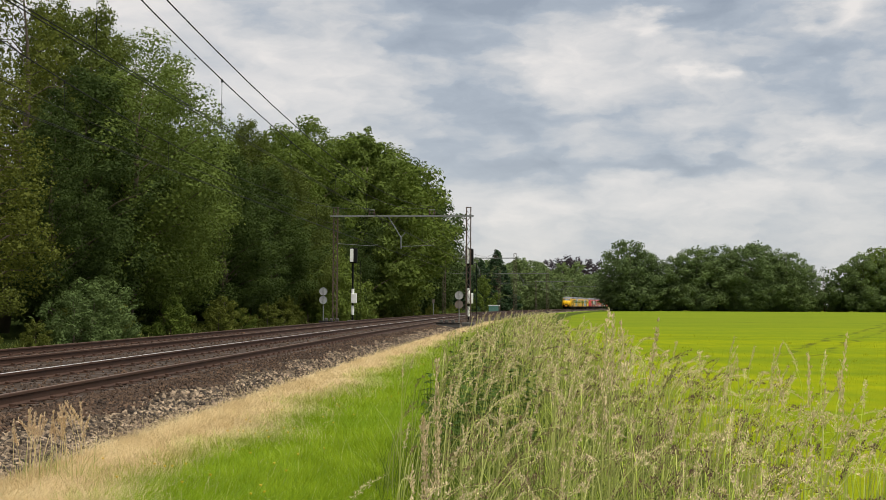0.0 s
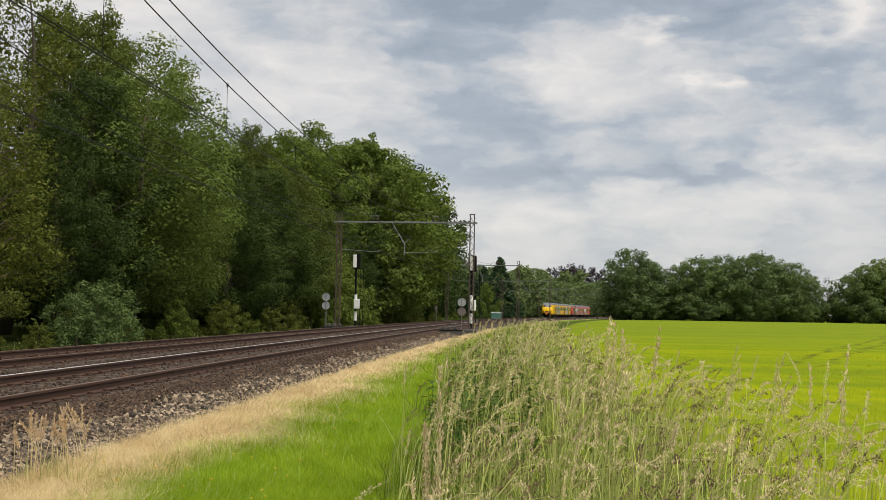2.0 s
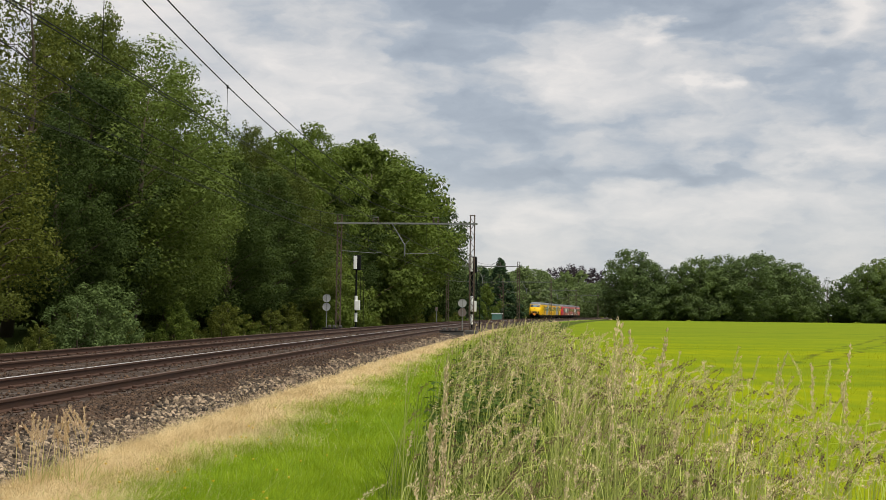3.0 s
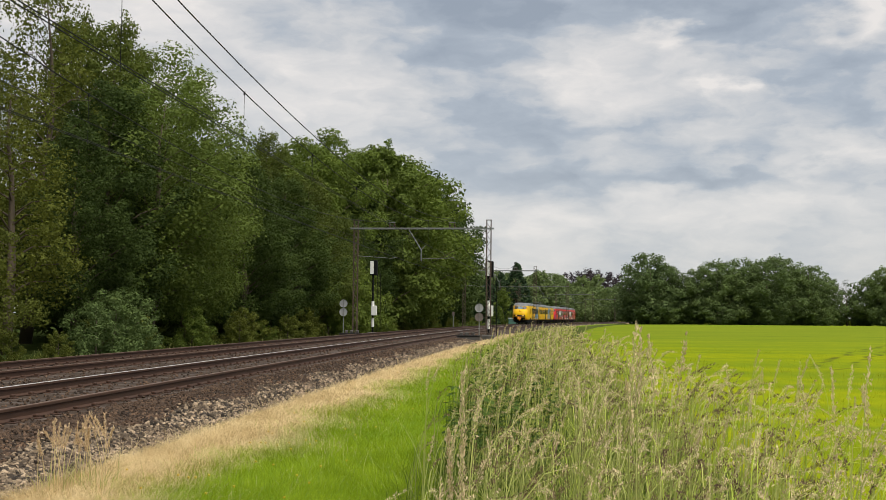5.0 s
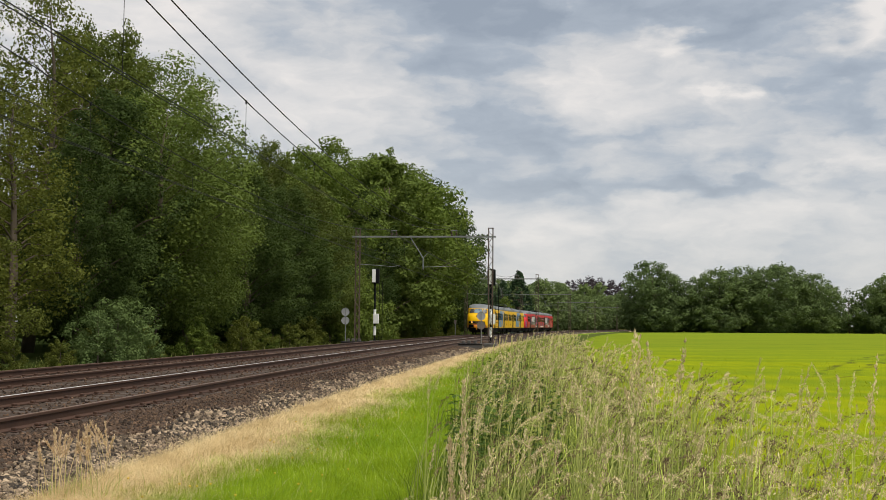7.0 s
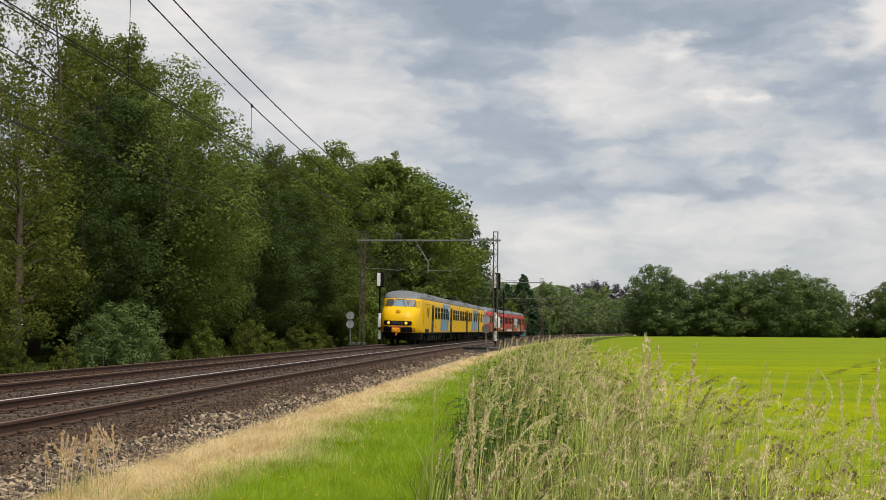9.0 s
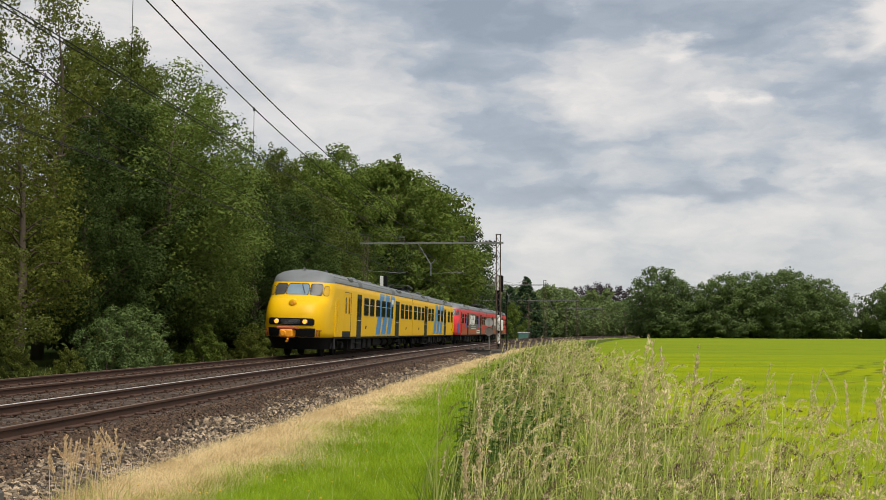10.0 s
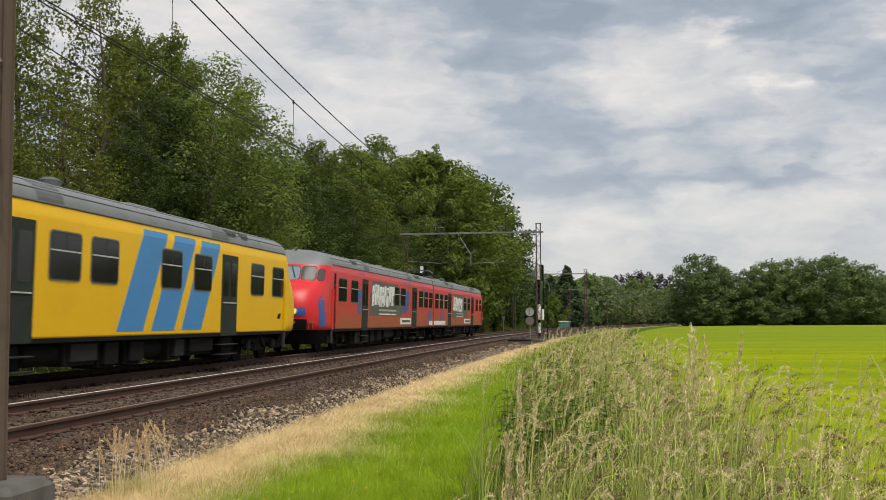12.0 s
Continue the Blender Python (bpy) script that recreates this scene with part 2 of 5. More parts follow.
M = {
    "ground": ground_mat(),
    "ballast": worn("ballast_gravel", (0.046, 0.028, 0.016), (0.026, 0.016, 0.010), 0.95, 0, 1.2, 0.7, 30.0, 0.03),
    "rail": worn("rusty_rail", (0.062, 0.029, 0.016), (0.034, 0.017, 0.011), 0.8, 0.0, 2.0, 0.6, 25.0),
    # polished steel with the reflected sky put into a pale base colour
    "polished_glint": worn("polished_rail_head_sky_glint", (0.78, 0.76, 0.74), (0.6, 0.55, 0.5), 0.35, 0.3, 2.0, 0.5),
    "sleeper": worn("dark_timber_sleeper", (0.085, 0.062, 0.048), (0.045, 0.034, 0.028), 0.9, 0, 2.0, 0.6, 20.0, 0.01),
    "concrete": worn("weathered_concrete", (0.095, 0.09, 0.082), (0.042, 0.04, 0.035), 0.9, 0, 2.5, 0.7, 30.0, 0.01),
    "mast": worn("rust_brown_mast", (0.115, 0.082, 0.063), (0.062, 0.042, 0.03), 0.8, 0.1, 3.0, 0.7),
    "galv": worn("dull_galvanised_steel", (0.21, 0.22, 0.21), (0.11, 0.11, 0.10), 0.6, 0.3, 3.0, 0.5),
    "wire": worn("dark_copper_wire", (0.012, 0.013, 0.012), (0.008, 0.008, 0.008), 0.95, 0.0),
    "insul": worn("brown_porcelain", (0.10, 0.06, 0.045), (0.06, 0.04, 0.03), 0.3),
    "black": worn("matt_black_paint", (0.007, 0.0072, 0.008), (0.012, 0.0115, 0.011), 0.8, spec=0.12),
    "white": worn("white_enamel", (0.78, 0.78, 0.76), (0.5, 0.48, 0.43), 0.4, 0, 2.0, 0.35),
    "grey_disc": worn("grey_disc_paint", (0.33, 0.34, 0.34), (0.2, 0.2, 0.2), 0.6),
    "rust_disc": worn("rust_disc_paint", (0.16, 0.13, 0.115), (0.09, 0.07, 0.06), 0.7),
    "teal": worn("pale_green_box_paint", (0.10, 0.22, 0.18), (0.07, 0.13, 0.11), 0.6),
    "yellow": worn("yellow_train_paint", (0.76, 0.44, 0.0012), (0.63, 0.355, 0.0016), 0.44, 0, 0.8, 0.3, 90.0, 0.0004, 0.22),
    "blue": worn("light_blue_train_paint", (0.042, 0.215, 0.50), (0.036, 0.17, 0.40), 0.4, 0, 1.0, 0.3, 8.0, 0.001),
    "navy": worn("dark_blue_wrap", (0.035, 0.075, 0.30), (0.03, 0.05, 0.17), 0.35, 0, 1.0, 0.4, 8.0, 0.001),
    "smoke": worn("sooty_grey_wrap", (0.07, 0.075, 0.07), (0.13, 0.11, 0.09), 0.4, 0, 0.9, 0.6, 8.0, 0.001),
    "roof": worn("grey_train_roof", (0.165, 0.175, 0.182), (0.11, 0.115, 0.118), 0.5, 0, 1.2, 0.6, 10.0, 0.002),
    "roofdark": worn("dark_roof_panel", (0.10, 0.105, 0.11), (0.06, 0.06, 0.06), 0.6),
    "door": worn("dark_green_grey_door", (0.030, 0.037, 0.030), (0.02, 0.024, 0.02), 0.6, spec=0.08),
    "rubber": worn("black_rubber", (0.02, 0.02, 0.02), (0.035, 0.035, 0.035), 0.7),
    "under": worn("sooty_underframe", (0.010, 0.0095, 0.0095), (0.02, 0.017, 0.015), 0.85, 0.0, 1.5, 0.6, spec=0.12),
    "undergrey": worn("dusty_grey_equipment", (0.026, 0.025, 0.024), (0.015, 0.014, 0.013), 0.8, spec=0.15),
    "pane": glass_mat("dark_train_glass", (0.009, 0.009, 0.008), 0.10, 0.22),
    "sash": worn("dull_aluminium_sash", (0.17, 0.17, 0.16), (0.09, 0.09, 0.085), 0.5, 0.3),
    # windscreens: bluish sky and pale reflections are put into the glass colour
    "screen": glass_mat("windscreen_with_sky_reflection", (0.12, 0.165, 0.20), 0.10),
    "screen_sheen": glass_mat("windscreen_with_pale_reflection", (0.05, 0.048, 0.046), 0.18, 0.18),
    "bar": worn("pale_window_bar", (0.50, 0.50, 0.48), (0.3, 0.3, 0.3), 0.4, 0.3),
    "lamp": glow("warm_headlamp", (1.0, 0.44, 0.035), 1.0),
    "amber": worn("amber_lamp_glass", (0.85, 0.36, 0.03), (0.6, 0.25, 0.02), 0.25),
    "coupler": worn("orange_coupler_paint", (0.85, 0.32, 0.01), (0.5, 0.2, 0.02), 0.5),
    "brown_pane": glass_mat("brown_door_glass", (0.16, 0.085, 0.02), 0.2),
    "dull_head": worn("dull_rail_head", (0.20, 0.13, 0.095), (0.12, 0.075, 0.055), 0.5, 0.4, 2.0, 0.5),
    "coral": worn("faded_red_coupler", (0.42, 0.10, 0.05), (0.25, 0.07, 0.04), 0.6),
    "bark": worn("grey_brown_bark", (0.11, 0.085, 0.06), (0.05, 0.04, 0.03), 0.95, 0, 3.0, 0.6, 18.0, 0.02),
    "leaf_green": leafy("mid_green_leaves", (0.053, 0.075, 0.016), (0.128, 0.153, 0.030), (0.081, 0.109, 0.022)),
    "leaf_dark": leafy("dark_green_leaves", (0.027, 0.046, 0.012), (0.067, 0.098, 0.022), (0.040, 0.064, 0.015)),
    "leaf_olive": leafy("olive_birch_leaves", (0.063, 0.082, 0.014), (0.135, 0.150, 0.026), (0.088, 0.106, 0.020)),
    "leaf_light": leafy("fresh_green_leaves", (0.069, 0.110, 0.018), (0.157, 0.202, 0.034), (0.101, 0.140, 0.025)),
    "leaf_grey": leafy("grey_green_willow_leaves", (0.066, 0.104, 0.032), (0.135, 0.19, 0.062), (0.088, 0.13, 0.042)),
    # haze over the far trees is mixed into these two leaf colours
    "leaf_far_haze": leafy("far_leaves_haze_in_green", (0.078, 0.115, 0.043), (0.148, 0.199, 0.070), (0.106, 0.150, 0.055)),
    "leaf_mist": leafy("distant_leaves_paled_by_haze", (0.103, 0.143, 0.055), (0.176, 0.231, 0.083), (0.133, 0.178, 0.067)),
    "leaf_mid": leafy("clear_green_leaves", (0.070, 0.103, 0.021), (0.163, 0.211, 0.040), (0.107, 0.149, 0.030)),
    "leaf_purple": leafy("dark_purple_leaves", (0.034, 0.026, 0.032), (0.060, 0.044, 0.050), (0.044, 0.035, 0.040)),
    "needle": leafy("dark_spruce_needles", (0.022, 0.045, 0.020), (0.048, 0.083, 0.034), (0.028, 0.053, 0.022), 0.15),
    "straw": leafy("dry_straw_blades", (0.48, 0.37, 0.18), (0.84, 0.69, 0.42), (0.66, 0.52, 0.29), 0.3),
    "blade": leafy("fresh_grass_blades", (0.145, 0.225, 0.009), (0.36, 0.47, 0.024), (0.20, 0.31, 0.012), 0.4),
    "blade_dark": leafy("deep_green_undergrowth", (0.070, 0.116, 0.014), (0.189, 0.258, 0.043), (0.111, 0.163, 0.022), 0.35),
    "blade_bright": leafy("bright_yellow_green_leaves", (0.306, 0.405, 0.045), (0.594, 0.662, 0.144), (0.414, 0.506, 0.072), 0.4),
    "blade_pale": leafy("pale_grass_blades", (0.22, 0.27, 0.05), (0.68, 0.68, 0.26), (0.38, 0.42, 0.10), 0.35),
    "crop": leafy("young_crop_blades", (0.22, 0.265, 0.006), (0.35, 0.385, 0.010), (0.27, 0.305, 0.008), 0.4),
    "seed": leafy("tan_seed_heads", (0.380, 0.276, 0.153), (0.874, 0.708, 0.468), (0.589, 0.460, 0.288), 0.25),
    "plume_tan": leafy("pinkish_tan_plumes", (0.40, 0.285, 0.17), (0.78, 0.61, 0.42), (0.56, 0.42, 0.27), 0.25),
    "seed_brown": leafy("brown_seed_heads", (0.098, 0.064, 0.043), (0.271, 0.183, 0.121), (0.164, 0.109, 0.074), 0.2),
    "weed": leafy("dark_nettle_leaves", (0.036, 0.069, 0.011), (0.099, 0.161, 0.023), (0.054, 0.097, 0.016), 0.3),
}


def stone_mat(name, lo, hi, dust, amount):
    k = Mat(name)
    r = k.n("ShaderNodeNewGeometry").outputs["Random Per Island"]
    o = k.n("ShaderNodeObjectInfo").outputs["Random"]
    p = k.place()
    v = k.math("POWER", k.math("FRACT", k.math("ADD", r, o)), 2.0)
    c = k.mix(v, lo, hi)
    c = k.mix(k.math("MULTIPLY", k.step(k.noise(p, 0.8, 3.0), 0.40, 0.6), amount), c, dust)
    g = k.noise(p, 60.0, 3.0)
    return k.done(k.mix(0.5, c, k.mix(g, (0.35, 0.35, 0.35), (1, 1, 1)), "MULTIPLY"), 0.9, 0, g, 0.005, 0.5)


def wrap_mat():
    """Red printed film that turns sooty orange towards the sill."""
    k = Mat("red_train_wrap")
    p = k.local()
    sep = k.n("ShaderNodeSeparateXYZ", Vector=p)
    cloud, grain = k.noise(p, 0.7, 4.0), k.noise(p, 9.0, 3.0)
    low = k.step(k.math("ADD", sep.outputs[2], k.math("MULTIPLY", k.math("SUBTRACT", cloud, 0.5), 2.2)), 2.0, 0.95)
    low = k.math("MULTIPLY", low, k.step(sep.outputs[1], 3.0, 4.2))
    c = k.mix(k.math("MULTIPLY", k.step(grain, 0.4, 0.8), 0.5), (0.53, 0.017, 0.022), (0.36, 0.018, 0.02))
    c = k.mix(low, c, k.mix(grain, (0.42, 0.085, 0.02), (0.20, 0.05, 0.025)))
    soot = k.math("MULTIPLY", k.step(k.noise(p, 0.45, 5.0, 0.6), 0.56, 0.72), k.step(sep.outputs[1], 4.0, 6.0))
    return k.done(k.mix(k.math("MULTIPLY", soot, 0.75), c, (0.085, 0.07, 0.06)), 0.4, 0, grain, 0.0005, 0.3, 0.4)


M["red"] = wrap_mat()
M["quarter"] = glass_mat("yellowed_quarter_glass", (0.36, 0.21, 0.012), 0.25)
M["stone"] = stone_mat("pale_ballast_stones", (0.022, 0.016, 0.011), (0.56, 0.42, 0.275), (0.09, 0.056, 0.032), 0.4)
M["stone_brown"] = stone_mat("rust_dusted_ballast", (0.026, 0.015, 0.008), (0.19, 0.112, 0.064), (0.072, 0.041, 0.023), 0.6)


# ---- mesh writing ----
class Shape:
    """Collects points and faces, and links them as one mesh object."""

    def __init__(self):
        self.v, self.f = [], []

    def add(self, verts, faces):
        k = len(self.v)
        self.v.extend([tuple(map(float, p)) for p in verts])
        self.f.extend([tuple(k + i for i in f) for f in faces])
        return self

    def box(self, lo, hi, c=0.0, m=None):
        """A box with chamfered upright and level edges."""
        (x0, y0, z0), (x1, y1, z1) = lo, hi
        if c <= 0:
            v = [(x, y, z) for z in (z0, z1) for x, y in ((x0, y0), (x1, y0), (x1, y1), (x0, y1))]
            f = [(3, 2, 1, 0), (4, 5, 6, 7), (0, 1, 5, 4), (1, 2, 6, 5), (2, 3, 7, 6), (3, 0, 4, 7)]
        else:
            c = min(c, (x1 - x0) / 3, (y1 - y0) / 3, (z1 - z0) / 3)

            def ring(z, d):
                a, b, e, g = x0 + d, x1 - d, y0 + d, y1 - d
                return [(a + c, e, z), (b - c, e, z), (b, e + c, z), (b, g - c, z), (b - c, g, z), (a + c, g, z), (a, g - c, z), (a, e + c, z)]
            v = ring(z0, c) + ring(z0 + c, 0) + ring(z1 - c, 0) + ring(z1, c)
            f = [tuple(range(7, -1, -1)), tuple(range(24, 32))]
            for r in range(3):
                f += [(r * 8 + i, r * 8 + (i + 1) % 8, r * 8 + 8 + (i + 1) % 8, r * 8 + 8 + i) for i in range(8)]
        if m is not None:
            v = [tuple(m @ Vector(p)) for p in v]
        return self.add(v, f)

    def tube(self, pts, radii, n=6, cap=True):
        """A round bar along points."""
        pts = [Vector(p) for p in pts]
        if isinstance(radii, (int, float)):
            radii = [radii] * len(pts)
        v, f = [], []
        for i, p in enumerate(pts):
            d = (pts[min(i + 1, len(pts) - 1)] - pts[max(i - 1, 0)]).normalized()
            a = d.cross(Vector((0, 0, 1)) if abs(d.z) < 0.95 else Vector((0, 1, 0))).normalized()
            b = d.cross(a)
            v += [p + (a * math.cos(t) + b * math.sin(t)) * radii[i] for t in (2 * math.pi * j / n for j in range(n))]
        for i in range(len(pts) - 1):
            f += [(i * n + j, i * n + (j + 1) % n, i * n + n + (j + 1) % n, i * n + n + j) for j in range(n)]
        if cap:
            f += [tuple(range(n - 1, -1, -1)), tuple(range(len(v) - n, len(v)))]
        return self.add(v, f)

    def sweep(self, rings, closed=True, cap=True):
        n = len(rings[0])
        v = [p for r in rings for p in r]
        f = []
        for i in range(len(rings) - 1):
            for j in range(n if closed else n - 1):
                f.append((i * n + j, i * n + (j + 1) % n, i * n + n + (j + 1) % n, i * n + n + j))
        if cap and closed:
            f += [tuple(range(n - 1, -1, -1)), tuple(range(len(v) - n, len(v)))]
        return self.add(v, f)

    def mesh(self, name, material, smooth=False):
        me = bpy.data.meshes.new(name)
        me.from_pydata(self.v, [], self.f)
        me.materials.append(material)
        if smooth:
            me.shade_smooth()
        me.update()
        return me


def part(name, shape, material, parent, label="", smooth=False):
    ob = new(name, shape.mesh(name, material, smooth))
    ob.parent = parent
    if label:
        tagged(ob, label)
    return ob


def thing(name, label, category, m=None, group="", kind=""):
    ob = new(name)
    if m is not None:
        ob.matrix_basis = m
    return tagged(ob, label, category, group, kind)


def soup(name, verts, faces, material, smooth=False):
    """A mesh from arrays of points and of equal faces."""
    me = bpy.data.meshes.new(name)
    me.from_pydata(verts.reshape(-1, 3).tolist(), [], faces.tolist())
    me.materials.append(material)
    if smooth:
        me.shade_smooth()
    me.update()
    return me


# ---- the ground ----
def make_ground():
    def spread(stops):
        out = [np.arange(a, b, d) for a, b, d in stops]
        return np.concatenate(out + [[stops[-1][1]]])
    xs = spread([(-2500, -300, 200), (-300, -60, 30), (-60, 60, 1.5), (60, 300, 15), (300, 2500, 200)])
    ys = spread([(-400, -20, 40), (-20, 120, 2.0), (120, 420, 10), (420, 900, 60), (900, 4500, 400)])
    X, Y = np.meshgrid(xs, ys)
    U = across(X, np.clip(Y, -10, 500))
    rng = np.random.RandomState(3)
    Z = ground_z(U, Y) + rng.uniform(-0.03, 0.03, X.shape) * (np.abs(X) < 60)
    V = np.stack([X, Y, Z], -1)
    h, w = X.shape
    i = np.arange(h * w).reshape(h, w)
    F = np.stack([i[:-1, :-1], i[:-1, 1:], i[1:, 1:], i[1:, :-1]], -1).reshape(-1, 4)
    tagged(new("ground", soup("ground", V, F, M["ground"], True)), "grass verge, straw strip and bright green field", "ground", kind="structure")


make_ground()


# ---- the two tracks ----
RAIL = [(-0.07, -0.16), (0.07, -0.16), (0.07, -0.145), (0.012, -0.125), (0.012, -0.045), (0.036, -0.035), (0.036, -0.006), (0.026, 0), (-0.026, 0), (-0.036, -0.006), (-0.036, -0.035), (-0.012, -0.045), (-0.012, -0.125), (-0.07, -0.145)]


def lane(profile, s0, s1, ds=2.0):
    """Rings of a cross-section of (u, z) along the line."""
    rings = []
    for s in np.arange(s0, s1 + 0.01, ds):
        rings.append([tuple(on_line(s, u, z)) for u, z in profile])
    return rings


def make_bed():
    prof = [(-8.0, -0.66), (-6.9, -0.5), (-6.0, -0.23), (-5.4, -0.165), (-2.6, -0.165), (-2.0, -0.2), (-1.4, -0.165), (1.45, -0.165), (1.8, -0.24), (2.35, -0.36), (2.8, -0.5)]
    rng = np.random.RandomState(5)
    sh = Shape()
    fine = []
    for a, b in zip(prof[:-1], prof[1:]):
        k = 3
        fine += [(a[0] + (b[0] - a[0]) * i / k, a[1] + (b[1] - a[1]) * i / k) for i in range(k)]
    rings = []
    for s in np.concatenate([np.arange(-50, 100, 0.5), np.arange(100, 560, 4.0)]):
        rings.append([tuple(on_line(s, u + rng.uniform(-0.04, 0.04), z + float(lift(u)) + rng.uniform(-0.025, 0.015))) for u, z in fine])
    sh.sweep(rings, closed=False)
    tagged(new("track_bed", sh.mesh("track_bed", M["ballast"], True)), "brown crushed stone ballast under two tracks", "track bed", kind="structure")


def make_track(name, u0, label):
    track = thing(name, label, "railway track", kind="structure")
    tilt = CANT_NEAR if u0 == 0.0 else CANT_FAR
    for side in (-0.753, 0.753):
        up = float(lift(u0 + side))
        sh = Shape().sweep(lane([(u0 + side + a, z + up) for a, z in RAIL], -50, 540))
        part("rail", sh, M["rail"], track)
        top = Shape().sweep(lane([(u0 + side + a, z + up) for a, z in ((-0.026, -0.004), (0.026, -0.004), (0.026, 0.002), (0.019, 0.004), (-0.019, 0.004), (-0.026, 0.002))], -50, 540))
        # only the rail at the reflecting angle carries the painted sky glint
        bright = u0 == 0.0 and side < 0
        part("rail_head", top, M["polished_glint" if bright else "dull_head"], track, "polished running surface, sky reflection put into its pale colour" if bright else "")
    one = Shape().box((-1.3, -0.125, -0.30), (1.3, 0.125, -0.165), 0.015).mesh("sleeper", M["sleeper"])
    clip = Shape()
    for a in (-0.753, 0.753):
        clip.box((a - 0.17, -0.08, -0.167), (a + 0.17, 0.08, -0.145), 0.008)
        for b in (-0.11, 0.11):
            clip.box((a + b - 0.03, -0.045, -0.146), (a + b + 0.03, 0.045, -0.105), 0.01)
    rest, clips = Shape(), Shape()
    for s in np.arange(-20, 330, 0.62):
        m = Matrix.Translation(on_line(s, u0, float(lift(u0)))) @ Matrix.Rotation(-heading(s), 4, "Z") @ Matrix.Rotation(tilt, 4, "Y")
        if 0 < s < 92:
            ob = new("sleeper", one)
            ob.parent, ob.matrix_basis = track, m
        else:
            rest.box((-1.3, -0.125, -0.30), (1.3, 0.125, -0.165), 0, m)
        if 4 < s < 48:
            clips.add([m @ Vector(p) for p in clip.v], clip.f)
    tagged(part("far_sleepers", rest, M["sleeper"], track), kind="stuff")
    tagged(part("rail_clips", clips, M["rail"], track), kind="stuff")


make_bed()
make_track("track_near", 0.0, "rusty railway track, sky glint painted along one rail head, dark sleepers")
make_track("track_far", -SPACING, "rusty railway track on brown ballast beside the wood")


# ---- the trains ----
UNIT = 54.1
W = 1.42
SIDE = [(1.37, 0.86), (1.40, 0.87), (W, 0.89), (W, 0.92), (W, 1.6), (W, 2.4), (W, 3.02), (1.418, 3.06), (1.40, 3.15), (1.37, 3.30)]
TOP = [(1.37, 3.30), (1.362, 3.39), (1.335, 3.48), (1.25, 3.605), (0.95, 3.751), (0.5, 3.831), (0, 3.855)]
CAB = 3.2


def front_of(z):
    """How far the nose's middle stands back from its tip, by height."""
    return float(np.interp(z, [0.3, 0.86, 1.2, 1.5, 1.8, 2.1, 2.35, 2.5, 2.62, 3.16, 3.3, 3.52, 3.69, 3.857], [1.25, 0.90, 0.83, 0.80, 0.83, 0.94, 1.14, 1.43, 1.69, 2.10, 2.18, 2.43, 2.71, 3.12]))


def half_at(z):
    prof = SIDE + TOP[1:]
    return float(np.interp(z, [0.3] + [p[1] for p in prof], [1.1] + [p[0] for p in prof]))


def bulge(z):
    """The squareness of the nose in plan."""
    return float(np.interp(z, [0.3, 1.2, 1.8, 2.4, 3.2, 3.6], [2.7, 3.6, 3.5, 2.85, 2.6, 2.2]))


def nose_point(z, a, out=0.0):
    """A point of the nose's skin; a runs from -90 (right side) to 90 degrees (left side). The train runs towards -y."""
    w, s0, n = half_at(z) + out, front_of(z) - out, bulge(z)
    t = radians(a)
    sx, cx = abs(math.sin(t)) ** (2 / n), abs(math.cos(t)) ** (2 / n)
    return (-math.copysign(w * sx, a), CAB - (CAB - s0) * cx, z)


def nose_patch(z0, z1, a0, a1, out, nz=6, na=10, round_=0.0):
    """A plate on the nose, with rounded corners."""
    sh = Shape()
    v = []
    for i in range(nz + 1):
        f = i / nz
        pull = round_ * (1 - math.sqrt(max(0, 1 - (2 * f - 1) ** 4)))
        for j in range(na + 1):
            a = a0 + pull + (a1 - a0 - 2 * pull) * j / na
            v.append(nose_point(z0 + (z1 - z0) * f, a, out))
    fcs = [(i * (na + 1) + j, i * (na + 1) + j + 1, (i + 1) * (na + 1) + j + 1, (i + 1) * (na + 1) + j) for i in range(nz) for j in range(na)]
    k = len(v)
    inner = [(x * 0.985, y + 0.03, z) for x, y, z in v]
    rim = [j for j in range(na + 1)] + [i * (na + 1) + na for i in range(1, nz + 1)] + [nz * (na + 1) + j for j in range(na - 1, -1, -1)] + [i * (na + 1) for i in range(nz - 1, 0, -1)]
    fcs += [(rim[i], k + rim[i], k + rim[(i + 1) % len(rim)], rim[(i + 1) % len(rim)]) for i in range(len(rim))]
    return sh.add(v + inner, fcs)


def nose_skin(zs, out=0.0):
    sh = Shape()
    ang = list(np.linspace(-90, 90, 41))
    sh.sweep([[nose_point(z, a, out) for a in ang] for z in zs], closed=False)
    return sh


